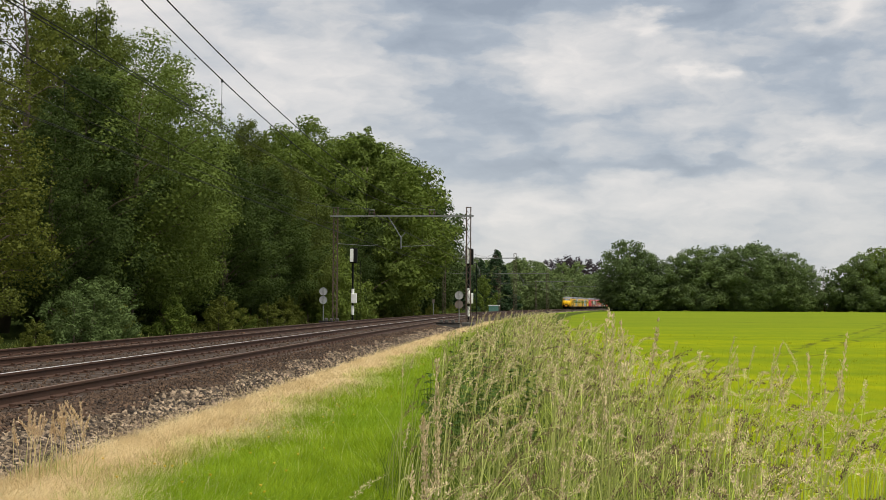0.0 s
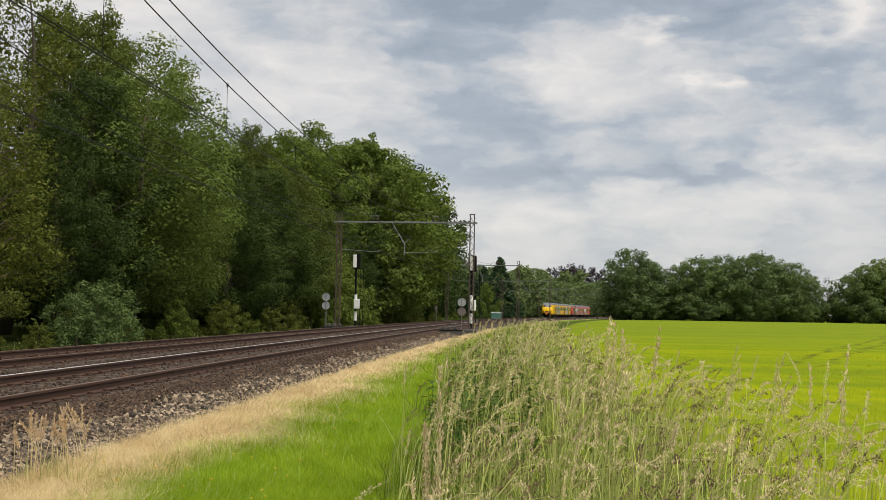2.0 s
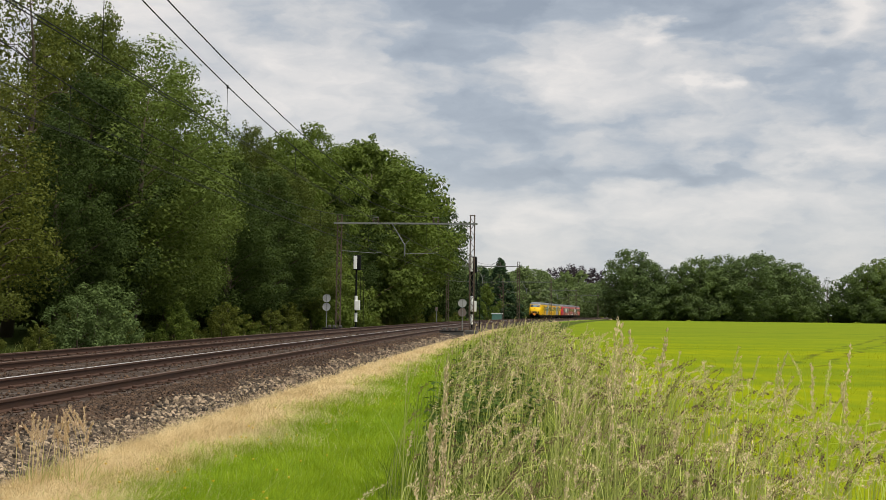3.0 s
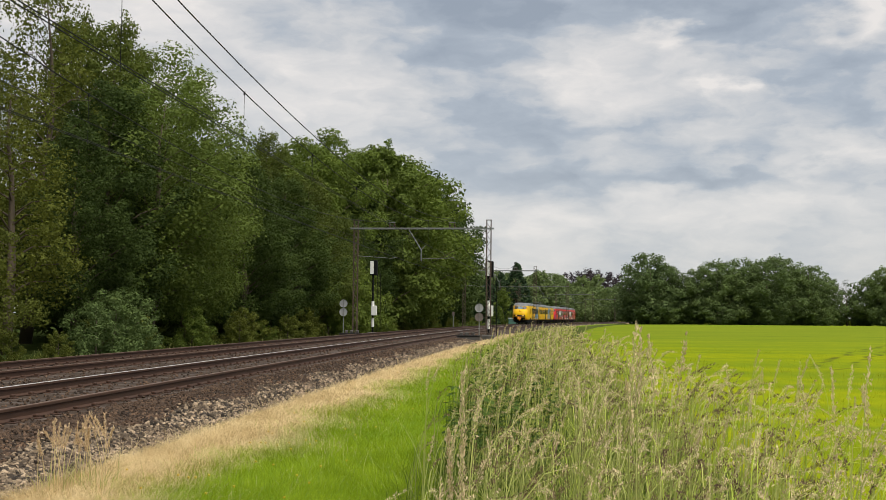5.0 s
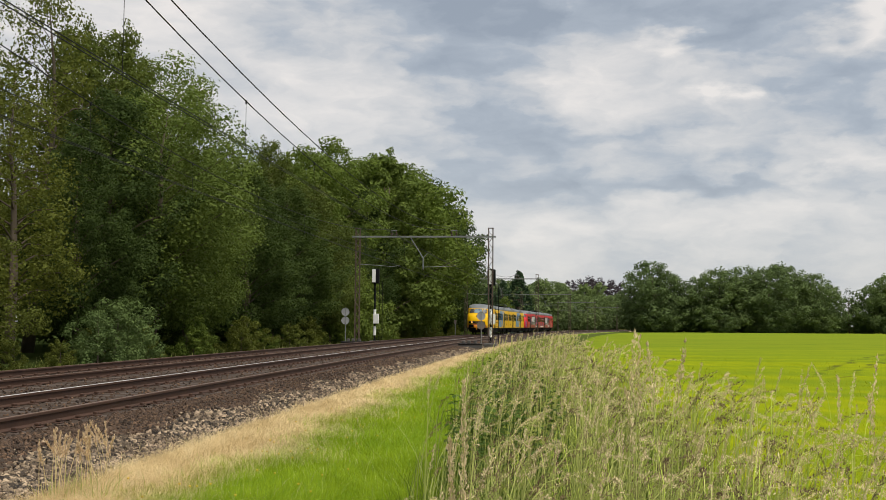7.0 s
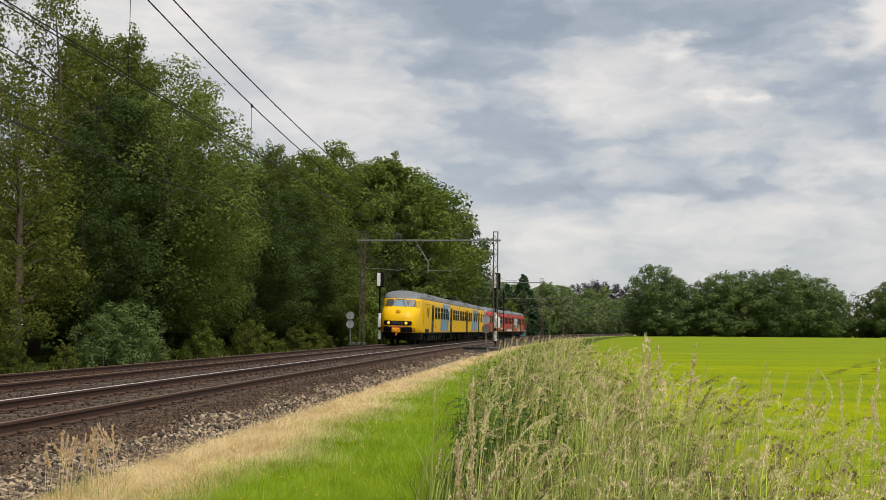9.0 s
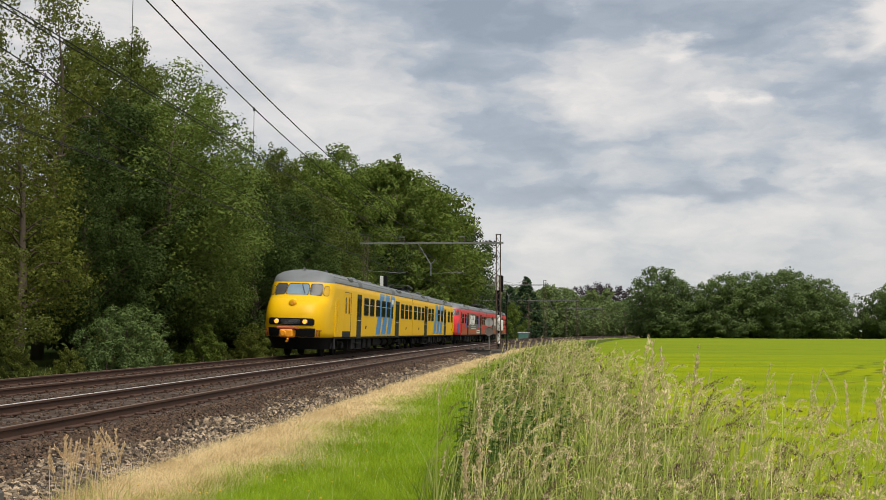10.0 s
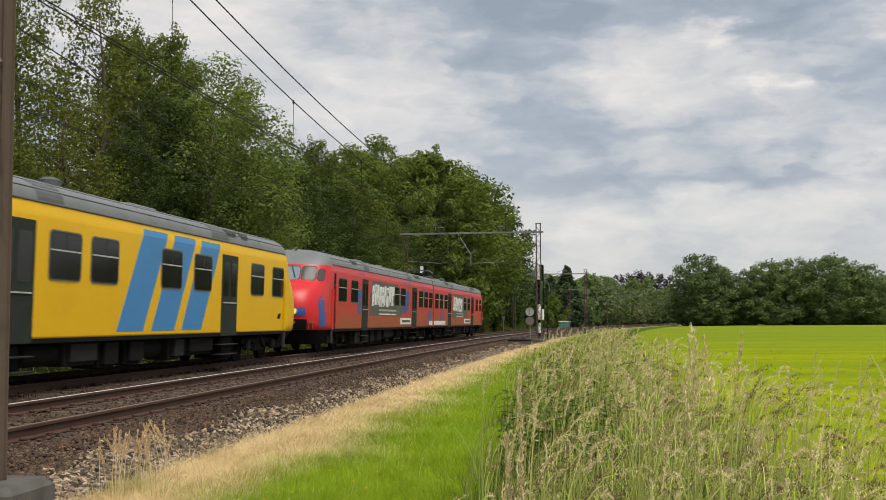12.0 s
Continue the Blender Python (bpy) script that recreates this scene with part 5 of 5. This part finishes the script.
make_signal(80.6, 2.72, -0.15, 5.10)


def make_disc_sign(s, u, discs, label):
    d = thing("disc_sign", label, "track sign", at_line(s, u), "disc signs")
    part("post", Shape().tube([(0, 0, -0.5), (0, 0, discs[0][0] + 0.3)], 0.035, 8), M["galv"], d)
    for z, r, mat in discs:
        ring = [[(rr * math.cos(t), y, z + rr * math.sin(t)) for t in np.linspace(0, 2 * math.pi, 28, endpoint=False)] for y, rr in ((-0.05, r - 0.02), (-0.065, r - 0.02), (-0.07, r), (-0.035, r), (-0.035, r - 0.03))]
        disc = part("disc", Shape().sweep(ring), M[mat], d)
        part("stiffener", Shape().box((-0.02, -0.085, z - r * 0.85), (0.02, -0.06, z + r * 0.85), 0.006), M["galv"], disc)


make_disc_sign(78.6, -7.3, ((2.0, 0.28, "grey_disc"), (1.4, 0.28, "grey_disc")), "two grey round signs on a thin post beside the wood")
make_disc_sign(77.5, 2.3, ((1.76, 0.29, "grey_disc"), (1.14, 0.29, "rust_disc")), "grey and brown round signs on a thin post")


def small_things():
    for s, u, w in ((77.0, -6.3, 0.9), (72.7, 2.0, 0.75)):
        b = thing("track_box", "low pale concrete cable box by the rail", "cable box", at_line(s, u), "cable boxes")
        part("box", Shape().box((-w, -0.35, -0.35), (w, 0.35, -0.10), 0.03), M["concrete"], b)
        part("lid", Shape().box((-w - 0.04, -0.39, -0.10), (w + 0.04, 0.39, -0.03), 0.02), M["undergrey"], b)
        for d in (-0.45, -0.1, 0.3):
            part("terminal", Shape().box((d - 0.1, -0.2, -0.03), (d + 0.1, 0.1, 0.16), 0.03), M["concrete"], b)
    c = thing("relay_cabinet", "pale green lineside cabinet with a white lid", "cabinet", at_line(233, -9.0))
    part("body", Shape().box((-1.05, -0.4, -0.6), (1.05, 0.4, 0.95), 0.03), M["teal"], c)
    part("lid", Shape().box((-1.15, -0.5, 0.95), (1.15, 0.5, 1.12), 0.03), M["white"], c)
    for d in (-0.35, 0.35):
        part("door", Shape().box((d - 0.33, -0.43, -0.35), (d + 0.33, -0.40, 0.85), 0.01), M["teal"], c)
    p = thing("marker_post", "thin grey marker post at the wood's edge", "post", at_line(146, -7.5))
    part("post", Shape().tube([(0, 0, -0.5), (0, 0, 1.75)], 0.05, 8), M["galv"], p)
    part("plate", Shape().box((-0.16, -0.07, 1.3), (0.16, -0.05, 1.8), 0.02), M["rust_disc"], p)


small_things()


# ---- grasses and stones ----
def verge(rng, n, s0, s1, left, right, power=1.6):
    """Scatter over a strip along the line, denser near its start."""
    f = rng.rand(n)
    a, b = s0 ** (1 - power), s1 ** (1 - power)
    s = (a + (b - a) * f) ** (1 / (1 - power))
    ss = np.interp(s, left[0], left[1]), np.interp(s, right[0], right[1])
    u = ss[0] + (ss[1] - ss[0]) * rng.rand(n)
    u = u + rng.normal(size=n) * 0.15 + (0.20 * np.sin(s * 0.9 + 0.6) + 0.12 * np.sin(s * 2.3) + 0.06 * np.sin(s * 5.1)) * np.clip((s - 7) / 3, 0, 1)
    p = on_line(s, u)
    z = ground_z(across(p[0], p[1]), p[1])
    return np.stack([p[0], p[1], z - 0.02], 1), s, u


def blades(rng, base, height, width, lean=0.35, segs=2, wind=(0.03, 0.0)):
    """Bent tapering blades standing on the given points."""
    n = len(base)
    a = 2 * math.pi * np.array([noise.noise((x * 1.1, y * 1.1, 4.0)) + 0.5 * noise.noise((x * 4.0, y * 4.0, 9.0)) for x, y in base[:, :2]]) + rng.normal(size=n) * 0.8
    b = rng.uniform(0, 2 * math.pi, n)
    bend = lean * rng.uniform(0.2, 1.6, n)[:, None] * np.stack([np.cos(a), np.sin(a)], 1) + np.array(wind)
    side = np.stack([np.cos(b), np.sin(b), np.zeros(n)], 1)
    rings = []
    for i in range(segs + 1):
        f = i / segs
        c = base.copy()
        c[:, :2] += bend * (height * f ** 1.8)[:, None]
        c[:, 2] += height * f * (1 - 0.22 * np.linalg.norm(bend, axis=1) * f)
        w = (width * (1 - 0.88 * f ** 1.4))[:, None] * side
        rings += [c - w, c + w]
    v = np.stack(rings, 1)
    k = 2 * (segs + 1)
    quad = np.array([(2 * i, 2 * i + 1, 2 * i + 3, 2 * i + 2) for i in range(segs)])
    f = (np.arange(n)[:, None, None] * k + quad[None]).reshape(-1, 4)
    return v, f


def scatter(name, label, cat, rng, n, s0, s1, left, right, h, w, mat, lean=0.35, power=1.6, clear=2.6, patch=0.0, segs=2):
    base, s, u = verge(rng, n, s0, s1, left, right, power)
    keep = np.hypot(base[:, 0], base[:, 1]) > clear
    if patch:
        tone = np.array([noise.noise((x * 0.9, y * 0.9, patch)) for x, y in base[:, :2]])
        keep &= tone > rng.uniform(-0.5, 0.25, n)
    base, s = base[keep], s[keep]
    m = len(base)
    hh = rng.uniform(h[0], h[1], m)
    far = np.clip(s / 11, 1, 5)
    v, f = blades(rng, base, hh, w * far * rng.uniform(0.6, 1.3, m), lean, segs)
    return tagged(new(name, soup(name, v, f, M[mat])), label, cat, kind="stuff")


def make_grass():
    rng = np.random.RandomState(8)

    def flat(v):
        return ([0, 400], [v, v])
    edge = ([0, 5, 11, 28, 60, 150], [6.75, 6.6, 6.3, 5.5, 5.1, 4.6])
    scatter("dry_grass", "straw-coloured dry grass along the ballast edge", "grass", rng, 76000, 8, 110, flat(2.45), flat(4.0), (0.06, 0.20), 0.0015, "straw", 1.5, 1.9)
    scatter("dry_grass", "thin dry straw mixed into the green verge", "grass", rng, 9000, 8, 60, flat(3.7), flat(4.6), (0.08, 0.20), 0.0015, "straw", 1.2, 1.9, patch=3.0)
    scatter("dry_grass", "upright dry stems standing in the straw strip", "grass", rng, 700, 8, 60, flat(2.3), flat(3.6), (0.15, 0.34), 0.0016, "straw", 0.3, 1.8)
    scatter("verge_grass", "bright green mown grass on the verge", "grass", rng, 88000, 8, 120, flat(3.75), ([0, 11, 28, 60, 150], [6.9, 6.6, 5.9, 5.5, 5.0]), (0.06, 0.17), 0.0016, "blade", 0.8, 1.9)
    scatter("verge_grass", "longer pale tufts in the green verge", "grass", rng, 1300, 8, 60, flat(4.0), flat(6.2), (0.14, 0.34), 0.0016, "blade_pale", 0.9, 1.8, patch=5.0, segs=4)
    scatter("rough_grass", "dense pale green undergrowth of the tall grass strip", "grass", rng, 4600, 3.2, 160, edge, ([0, 10, 30, 160], [8.7, 8.5, 8.2, 7.8]), (0.35, 0.80), 0.0034, "blade_pale", 0.5, 1.55, segs=4)
    scatter("rough_grass", "dense fresh green undergrowth of the tall grass strip", "grass", rng, 24000, 3.2, 160, edge, ([0, 10, 30, 160], [8.8, 8.5, 8.2, 7.8]), (0.2, 0.55), 0.0036, "blade_dark", 0.4, 1.55, segs=2)
    scatter("arching_grass", "long bright arching grass leaves in the tall strip", "grass", rng, 1500, 3.4, 70, ([0, 5, 11, 28, 60, 150], [7.2, 7.1, 6.8, 6.0, 5.5, 5.0]), ([0, 10, 30, 160], [9.0, 8.8, 8.3, 7.8]), (0.5, 1.0), 0.0048, "blade_bright", 0.75, 1.5, segs=5)
    scatter("crop", "young bright green crop in the field", "crop", rng, 24000, 8, 70, ([0, 200], [8.8, 8.6]), ([0, 20, 60, 80], [15, 19, 28, 32]), (0.04, 0.10), 0.0022, "crop", 0.5, 1.5)
    scatter("wood_edge_grass", "rough green grass between the far track and the wood", "grass", rng, 12000, 22, 180, flat(-10.6), flat(-8.3), (0.05, 0.2), 0.004, "leaf_green", 0.6, 1.3)
    scatter("wood_edge_grass", "dry stems between the far track and the wood", "grass", rng, 900, 22, 180, flat(-10.2), flat(-8.6), (0.15, 0.45), 0.003, "blade_pale", 0.4, 1.3)


STEM = 9


def thin(r):
    return [r * v for v in np.interp(np.linspace(0, 1, STEM), [0, 0.4, 0.8, 1], [1, 0.85, 0.55, 0.28])]


def stalk(rng, base, h, lean, az, droop, seeds, spread_, head):
    """A flowering stem with a plume of small seeds: points of the stem, and the seeds as blades."""
    pts = [np.array(base, float)]
    for i in range(STEM - 1):
        f = (i + 0.5) / (STEM - 1)
        th = min(2.3, lean * 1.6 * f + droop * 2.0 * max(0, (f - 0.55) / 0.45) ** 1.4)
        step = h / (STEM - 1)
        pts.append(pts[-1] + np.array([math.sin(th) * math.cos(az), math.sin(th) * math.sin(az), math.cos(th)]) * step)
    pts = np.array(pts)
    f = 1 - head * rng.rand(seeds) ** 0.9
    ctr = np.stack([np.interp(f, np.linspace(0, 1, STEM), pts[:, j]) for j in range(3)], 1)
    off = rng.normal(size=(seeds, 3)) * spread_ * (0.35 + 0.65 * (1 - f) / head)[:, None]
    return pts, ctr + off


def make_stalks():
    rng = np.random.RandomState(15)
    edge = ([0, 4, 5, 11, 28, 60, 150], [6.9, 6.85, 6.6, 6.3, 5.5, 5.1, 4.6])
    mid = ([0, 10, 30, 160], [8.5, 8.4, 8.1, 7.6])
    out = ([0, 10, 30, 160], [9.8, 9.6, 9.0, 8.2])
    field = ([0, 4, 11, 28, 160], [8.0, 8.0, 7.7, 7.2, 6.6])
    groups = (
        ("tall_grass", "tall bright grass stems with nodding tan heads by the field", 400, (0.95, 1.50), 0.16, 1.0, 60, 0.009, 0.20, "blade_bright", "seed", out, field),
        ("tall_grass", "tall bright grass stems with arching brown heads by the field", 360, (0.80, 1.30), 0.18, 1.05, 60, 0.011, 0.22, "blade_pale", "seed_brown", out, field),
        ("tall_grass", "tall flowering grass with tan drooping seed heads", 430, (0.66, 1.20), 0.20, 0.8, 34, 0.009, 0.20, "blade_pale", "seed", mid, edge),
        ("tall_grass", "tall flowering grass with brown feathery seed heads", 720, (0.60, 1.12), 0.15, 0.7, 40, 0.011, 0.24, "blade_pale", "seed_brown", mid, edge),
        ("tall_grass", "scattered tall grass with drooping heads at the field's edge", 380, (0.75, 1.35), 0.20, 1.0, 54, 0.010, 0.20, "blade_pale", "seed", out, edge),
        ("tall_grass", "upright pale grass spikes among the tall grass", 260, (0.85, 1.50), 0.10, 0.15, 40, 0.006, 0.15, "blade_pale", "seed", out, edge),
    )
    for name, label, n, hs, lean, droop, seeds, spr, head, stem_mat, seed_mat, right, left in groups:
        base, s, u = verge(rng, n, 3.4, 130, left, right, 1.45)
        keep = np.hypot(base[:, 0], base[:, 1]) > 3.0
        base, s = base[keep], s[keep]
        stems, seeds_at, sizes = Shape(), [], []
        for b, sv in zip(base, s):
            far = min(3.5, max(1.0, sv / 9))
            h = rng.uniform(*hs) * (1.0 if sv > 6 else 0.92)
            pts, sd = stalk(rng, b, h, lean * rng.uniform(0.3, 1.8), rng.uniform(-1.2, 1.8), droop * rng.uniform(0.2, 1.5), int(1.7 * seeds / far ** 0.7), spr * 0.85, head)
            stems.tube(pts, thin(0.0045 * far), 3, cap=False)
            seeds_at.append(sd)
            sizes.append(np.full(len(sd), 0.0138 * far ** 0.8))
        tagged(new(name, stems.mesh(name, M[stem_mat])), label, "grass", kind="stuff")
        pos, sz = np.concatenate(seeds_at), np.concatenate(sizes)
        k = len(pos)
        along = rng.normal(size=(k, 3)) * 0.4 + np.array([0.15, 0, 0.55])
        along /= np.linalg.norm(along, axis=1)[:, None]
        wide = np.cross(along, rng.normal(size=(k, 3)))
        wide /= np.linalg.norm(wide, axis=1)[:, None]
        q = sz[:, None] * rng.uniform(0.7, 1.5, k)[:, None]
        v = np.stack([pos, pos + q * (along * 0.5 + wide * 0.17), pos + q * along, pos + q * (along * 0.5 - wide * 0.17)], 1)
        tagged(new("seed_heads", soup("seed_heads", v, np.arange(k * 4).reshape(k, 4), M[seed_mat])), label.replace("tall flowering grass with", "seeds:"), "grass", kind="stuff")


def plume(name, label, m, n, h, r, head_r, seed_mat, stem_mat, seed, lean=0.12, seeds=120, head=0.3):
    """A clump of stems that each carry a thick plume, with blades at the foot."""
    rng = np.random.RandomState(seed)
    ob = thing(name, label, "grass", m)
    for _ in range(n):
        b = np.array([rng.uniform(-r, r), rng.uniform(-r, r), 0.0])
        hh = h * rng.uniform(0.72, 1.05)
        pts, pos = stalk(rng, b, hh, lean * rng.uniform(0, 1.6), rng.uniform(0, 6.28), 0.05, seeds, head_r, head)
        stem = part("stem", Shape().tube(pts, thin(0.0034), 4, cap=False), M[stem_mat], ob)
        k = len(pos)
        along = rng.normal(size=(k, 3)) * 0.3 + np.array([0.05, 0, 0.9])
        wide = np.cross(along, rng.normal(size=(k, 3)))
        wide /= np.linalg.norm(wide, axis=1)[:, None]
        q = rng.uniform(0.012, 0.024, k)[:, None]
        v = np.stack([pos, pos + q * (along * 0.5 + wide * 0.2), pos + q * along, pos + q * (along * 0.5 - wide * 0.2)], 1)
        sd = new("seed_head", soup("seed_head", v, np.arange(k * 4).reshape(k, 4), M[seed_mat]))
        sd.parent = stem
    lv, lf = blades(rng, np.stack([rng.uniform(-r, r, 90), rng.uniform(-r, r, 90), np.zeros(90)], 1), rng.uniform(0.15, 0.5, 90) * h, np.full(90, 0.004), 0.5, 3)
    lo = tagged(new("foliage", soup("foliage", lv, lf, M["blade_pale"])), kind="stuff")
    lo.parent = ob
    return ob


SWAYING = []


def make_weeds():
    rng = np.random.RandomState(23)
    edge = ([0, 5, 11, 28, 60, 150], [7.0, 6.9, 6.5, 5.8, 5.4, 5.0])
    base, s, u = verge(rng, 190, 10.5, 40, edge, ([0, 60], [7.6, 6.8]), 1.5)
    stems = Shape()
    pos, nrm = [], []
    for b in base:
        h = rng.uniform(0.45, 0.95)
        top = b + np.array([rng.uniform(-0.1, 0.1), rng.uniform(-0.1, 0.1), h])
        stems.tube([b, (b + top) / 2, top], [0.005, 0.004, 0.002], 4, cap=False)
        for f in np.linspace(0.25, 1, 11):
            for k in range(3):
                pos.append(b + (top - b) * f)
                a = rng.uniform(0, 6.28)
                nrm.append((math.cos(a), math.sin(a), rng.uniform(-0.5, 0.15)))
    pos, along = np.array(pos), np.array(nrm)
    k = len(pos)
    wide = np.stack([-along[:, 1], along[:, 0], rng.uniform(-0.3, 0.3, k)], 1)
    q = rng.uniform(0.05, 0.095, k)[:, None]
    v = np.stack([pos, pos + q * (along * 0.4 + wide * 0.30), pos + q * along, pos + q * (along * 0.4 - wide * 0.30)], 1)
    tagged(new("nettles", stems.mesh("nettles", M["weed"])), "dark green nettle stems in the tall grass", "weed", kind="stuff")
    tagged(new("nettle_leaves", soup("nettle_leaves", v, np.arange(k * 4).reshape(k, 4), M["weed"])), "dark green nettle leaves in the tall grass", "weed", kind="stuff")
    for s_, u_, h_, n_, sd in ((10.6, 3.12, 0.66, 24, 41),):
        p = on_line(s_, u_)
        SWAYING.append(plume("dry_grass_tuft", "tuft of dry tan grass plumes at the ballast edge", Matrix.Translation((p[0], p[1], -0.42)), n_, h_, 0.29, 0.0085, "plume_tan", "straw", sd, 0.32, 170, 0.34))
    SWAYING.append(plume("tall_grass_spike", "single tall grass stem with a thick tan plume", Matrix.Translation((0.13, 5.0, -0.55)), 2, 1.50, 0.03, 0.012, "seed", "blade_pale", 43, 0.02, 420, 0.42))
    SWAYING.append(plume("tall_grass_spike", "tall leaning grass stems with pale plumes", Matrix.Translation((0.98, 5.2, -0.55)), 5, 1.62, 0.12, 0.010, "seed", "blade_pale", 44, 0.08, 120, 0.2))
    SWAYING.append(plume("tall_grass_spike", "tall leaning grass stems with pale plumes", Matrix.Translation((2.10, 5.6, -0.55)), 4, 1.62, 0.12, 0.010, "seed", "blade_pale", 45, 0.12, 120, 0.2))
    # yellow flowers in the mown verge
    base, s, u = verge(rng, 70, 9, 30, ([0, 40], [3.9, 3.9]), ([0, 40], [5.6, 5.6]), 1.5)
    fl = Shape()
    for b in base:
        z = b[2] + rng.uniform(0.16, 0.3)
        fl.tube([(b[0], b[1], z), (b[0], b[1], z + 0.012)], [0.006, 0.012], 6)
    tagged(new("yellow_flowers", fl.mesh("yellow_flowers", M["crop_flower"])), "small yellow flowers in the green verge", "flowers", kind="stuff")


M["crop_flower"] = worn("yellow_petals", (0.8, 0.55, 0.02), (0.6, 0.4, 0.02), 0.6)
make_grass()
make_stalks()
make_weeds()


def stone_shape(rng, r):
    """A rough angular stone of fourteen triangles or so."""
    p = []
    for lat, n in ((-0.7, 4), (0.45, 5)):
        for i in range(n):
            a = 2 * math.pi * (i + rng.uniform(-0.25, 0.25)) / n
            p.append((math.cos(a) * math.cos(lat) * r * rng.uniform(0.75, 1.2), math.sin(a) * math.cos(lat) * r * rng.uniform(0.75, 1.2), math.sin(lat) * r * rng.uniform(0.6, 0.9)))
    p.append((rng.uniform(-0.2, 0.2) * r, rng.uniform(-0.2, 0.2) * r, r * rng.uniform(0.55, 0.75)))
    f = [(4 + i, 4 + (i + 1) % 5, 9) for i in range(5)]
    f += [(0, 1, 5, 4), (1, 2, 6, 5), (2, 3, 7, 6), (3, 0, 4, 8), (3, 8, 7), ]
    return np.array(p), f


def bed_z(u):
    return np.interp(u, [-6.0, -5.4, -2.6, -2.0, -1.4, 1.45, 1.8, 2.35, 2.8], [-0.23, -0.165, -0.165, -0.2, -0.165, -0.165, -0.24, -0.36, -0.46]) + lift(u)


def make_stones():
    rng = np.random.RandomState(61)
    kinds = [stone_shape(rng, 1.0) for _ in range(8)]
    bed = bpy.data.objects["track_bed"]
    meshes = [Shape().add(p * 0.036, f).mesh("stone", M["stone"]) for p, f in kinds]
    for i in range(300):
        s, u = rng.uniform(9.6, 13.5), rng.uniform(1.9, 2.6)
        ob = new("stone", meshes[i % 8])
        ob.parent = bed
        q = on_line(s, u, bed_z(u) + 0.012)
        ob.matrix_basis = Matrix.Translation(q) @ Matrix.Rotation(rng.uniform(0, 6.28), 4, "Z") @ Matrix.Rotation(rng.uniform(-0.5, 0.5), 4, "X") @ Matrix.Diagonal((*rng.uniform(0.7, 1.4, 3), 1))
    n = 34000
    f = rng.rand(n)
    ss = (8 ** -0.7 + (95 ** -0.7 - 8 ** -0.7) * f) ** (1 / -0.7)
    uu = np.where(rng.rand(n) < 0.66, rng.uniform(1.1, 2.75, n), rng.uniform(-5.8, 1.3, n))
    for name, label, mat, pick in (("shoulder_stones", "loose pale crushed stones on the track shoulder", "stone", uu > 1.9 + 0.2 * np.sin(ss * 1.3) + rng.normal(size=n) * 0.12), ("ballast_stones", "rust-brown crushed stones between the rails", "stone_brown", uu <= 1.9 + 0.2 * np.sin(ss * 1.3))):
        V, F, k = [], [], 0
        for s, u in zip(ss[pick], uu[pick]):
            if abs(abs(u) - 0.753) < 0.1 or abs(abs(u + SPACING) - 0.753) < 0.1:
                continue
            p, fc = kinds[int(rng.randint(8))]
            a = rng.uniform(0, 6.28)
            r = rng.uniform(0.016, 0.040) * (1.12 if u > 1.8 else 0.85) * min(2.0, max(1, s / 30))
            c, d = math.cos(a), math.sin(a)
            tip = np.array(Matrix.Rotation(rng.uniform(-0.9, 0.9), 3, "X") @ Matrix.Rotation(rng.uniform(-0.9, 0.9), 3, "Y"))
            q = (p * r * rng.uniform(0.7, 1.3, 3)) @ tip
            o = on_line(s, u, bed_z(u) + 0.01)
            V.append(np.stack([q[:, 0] * c - q[:, 1] * d, q[:, 0] * d + q[:, 1] * c, q[:, 2]], 1) + o)
            F.extend([tuple(k + i for i in t) for t in fc])
            k += len(p)
        me = bpy.data.meshes.new(name)
        me.from_pydata(np.concatenate(V).tolist(), [], F)
        me.materials.append(M[mat])
        tagged(new(name, me), label, "ballast", kind="stuff")


make_stones()


motions()
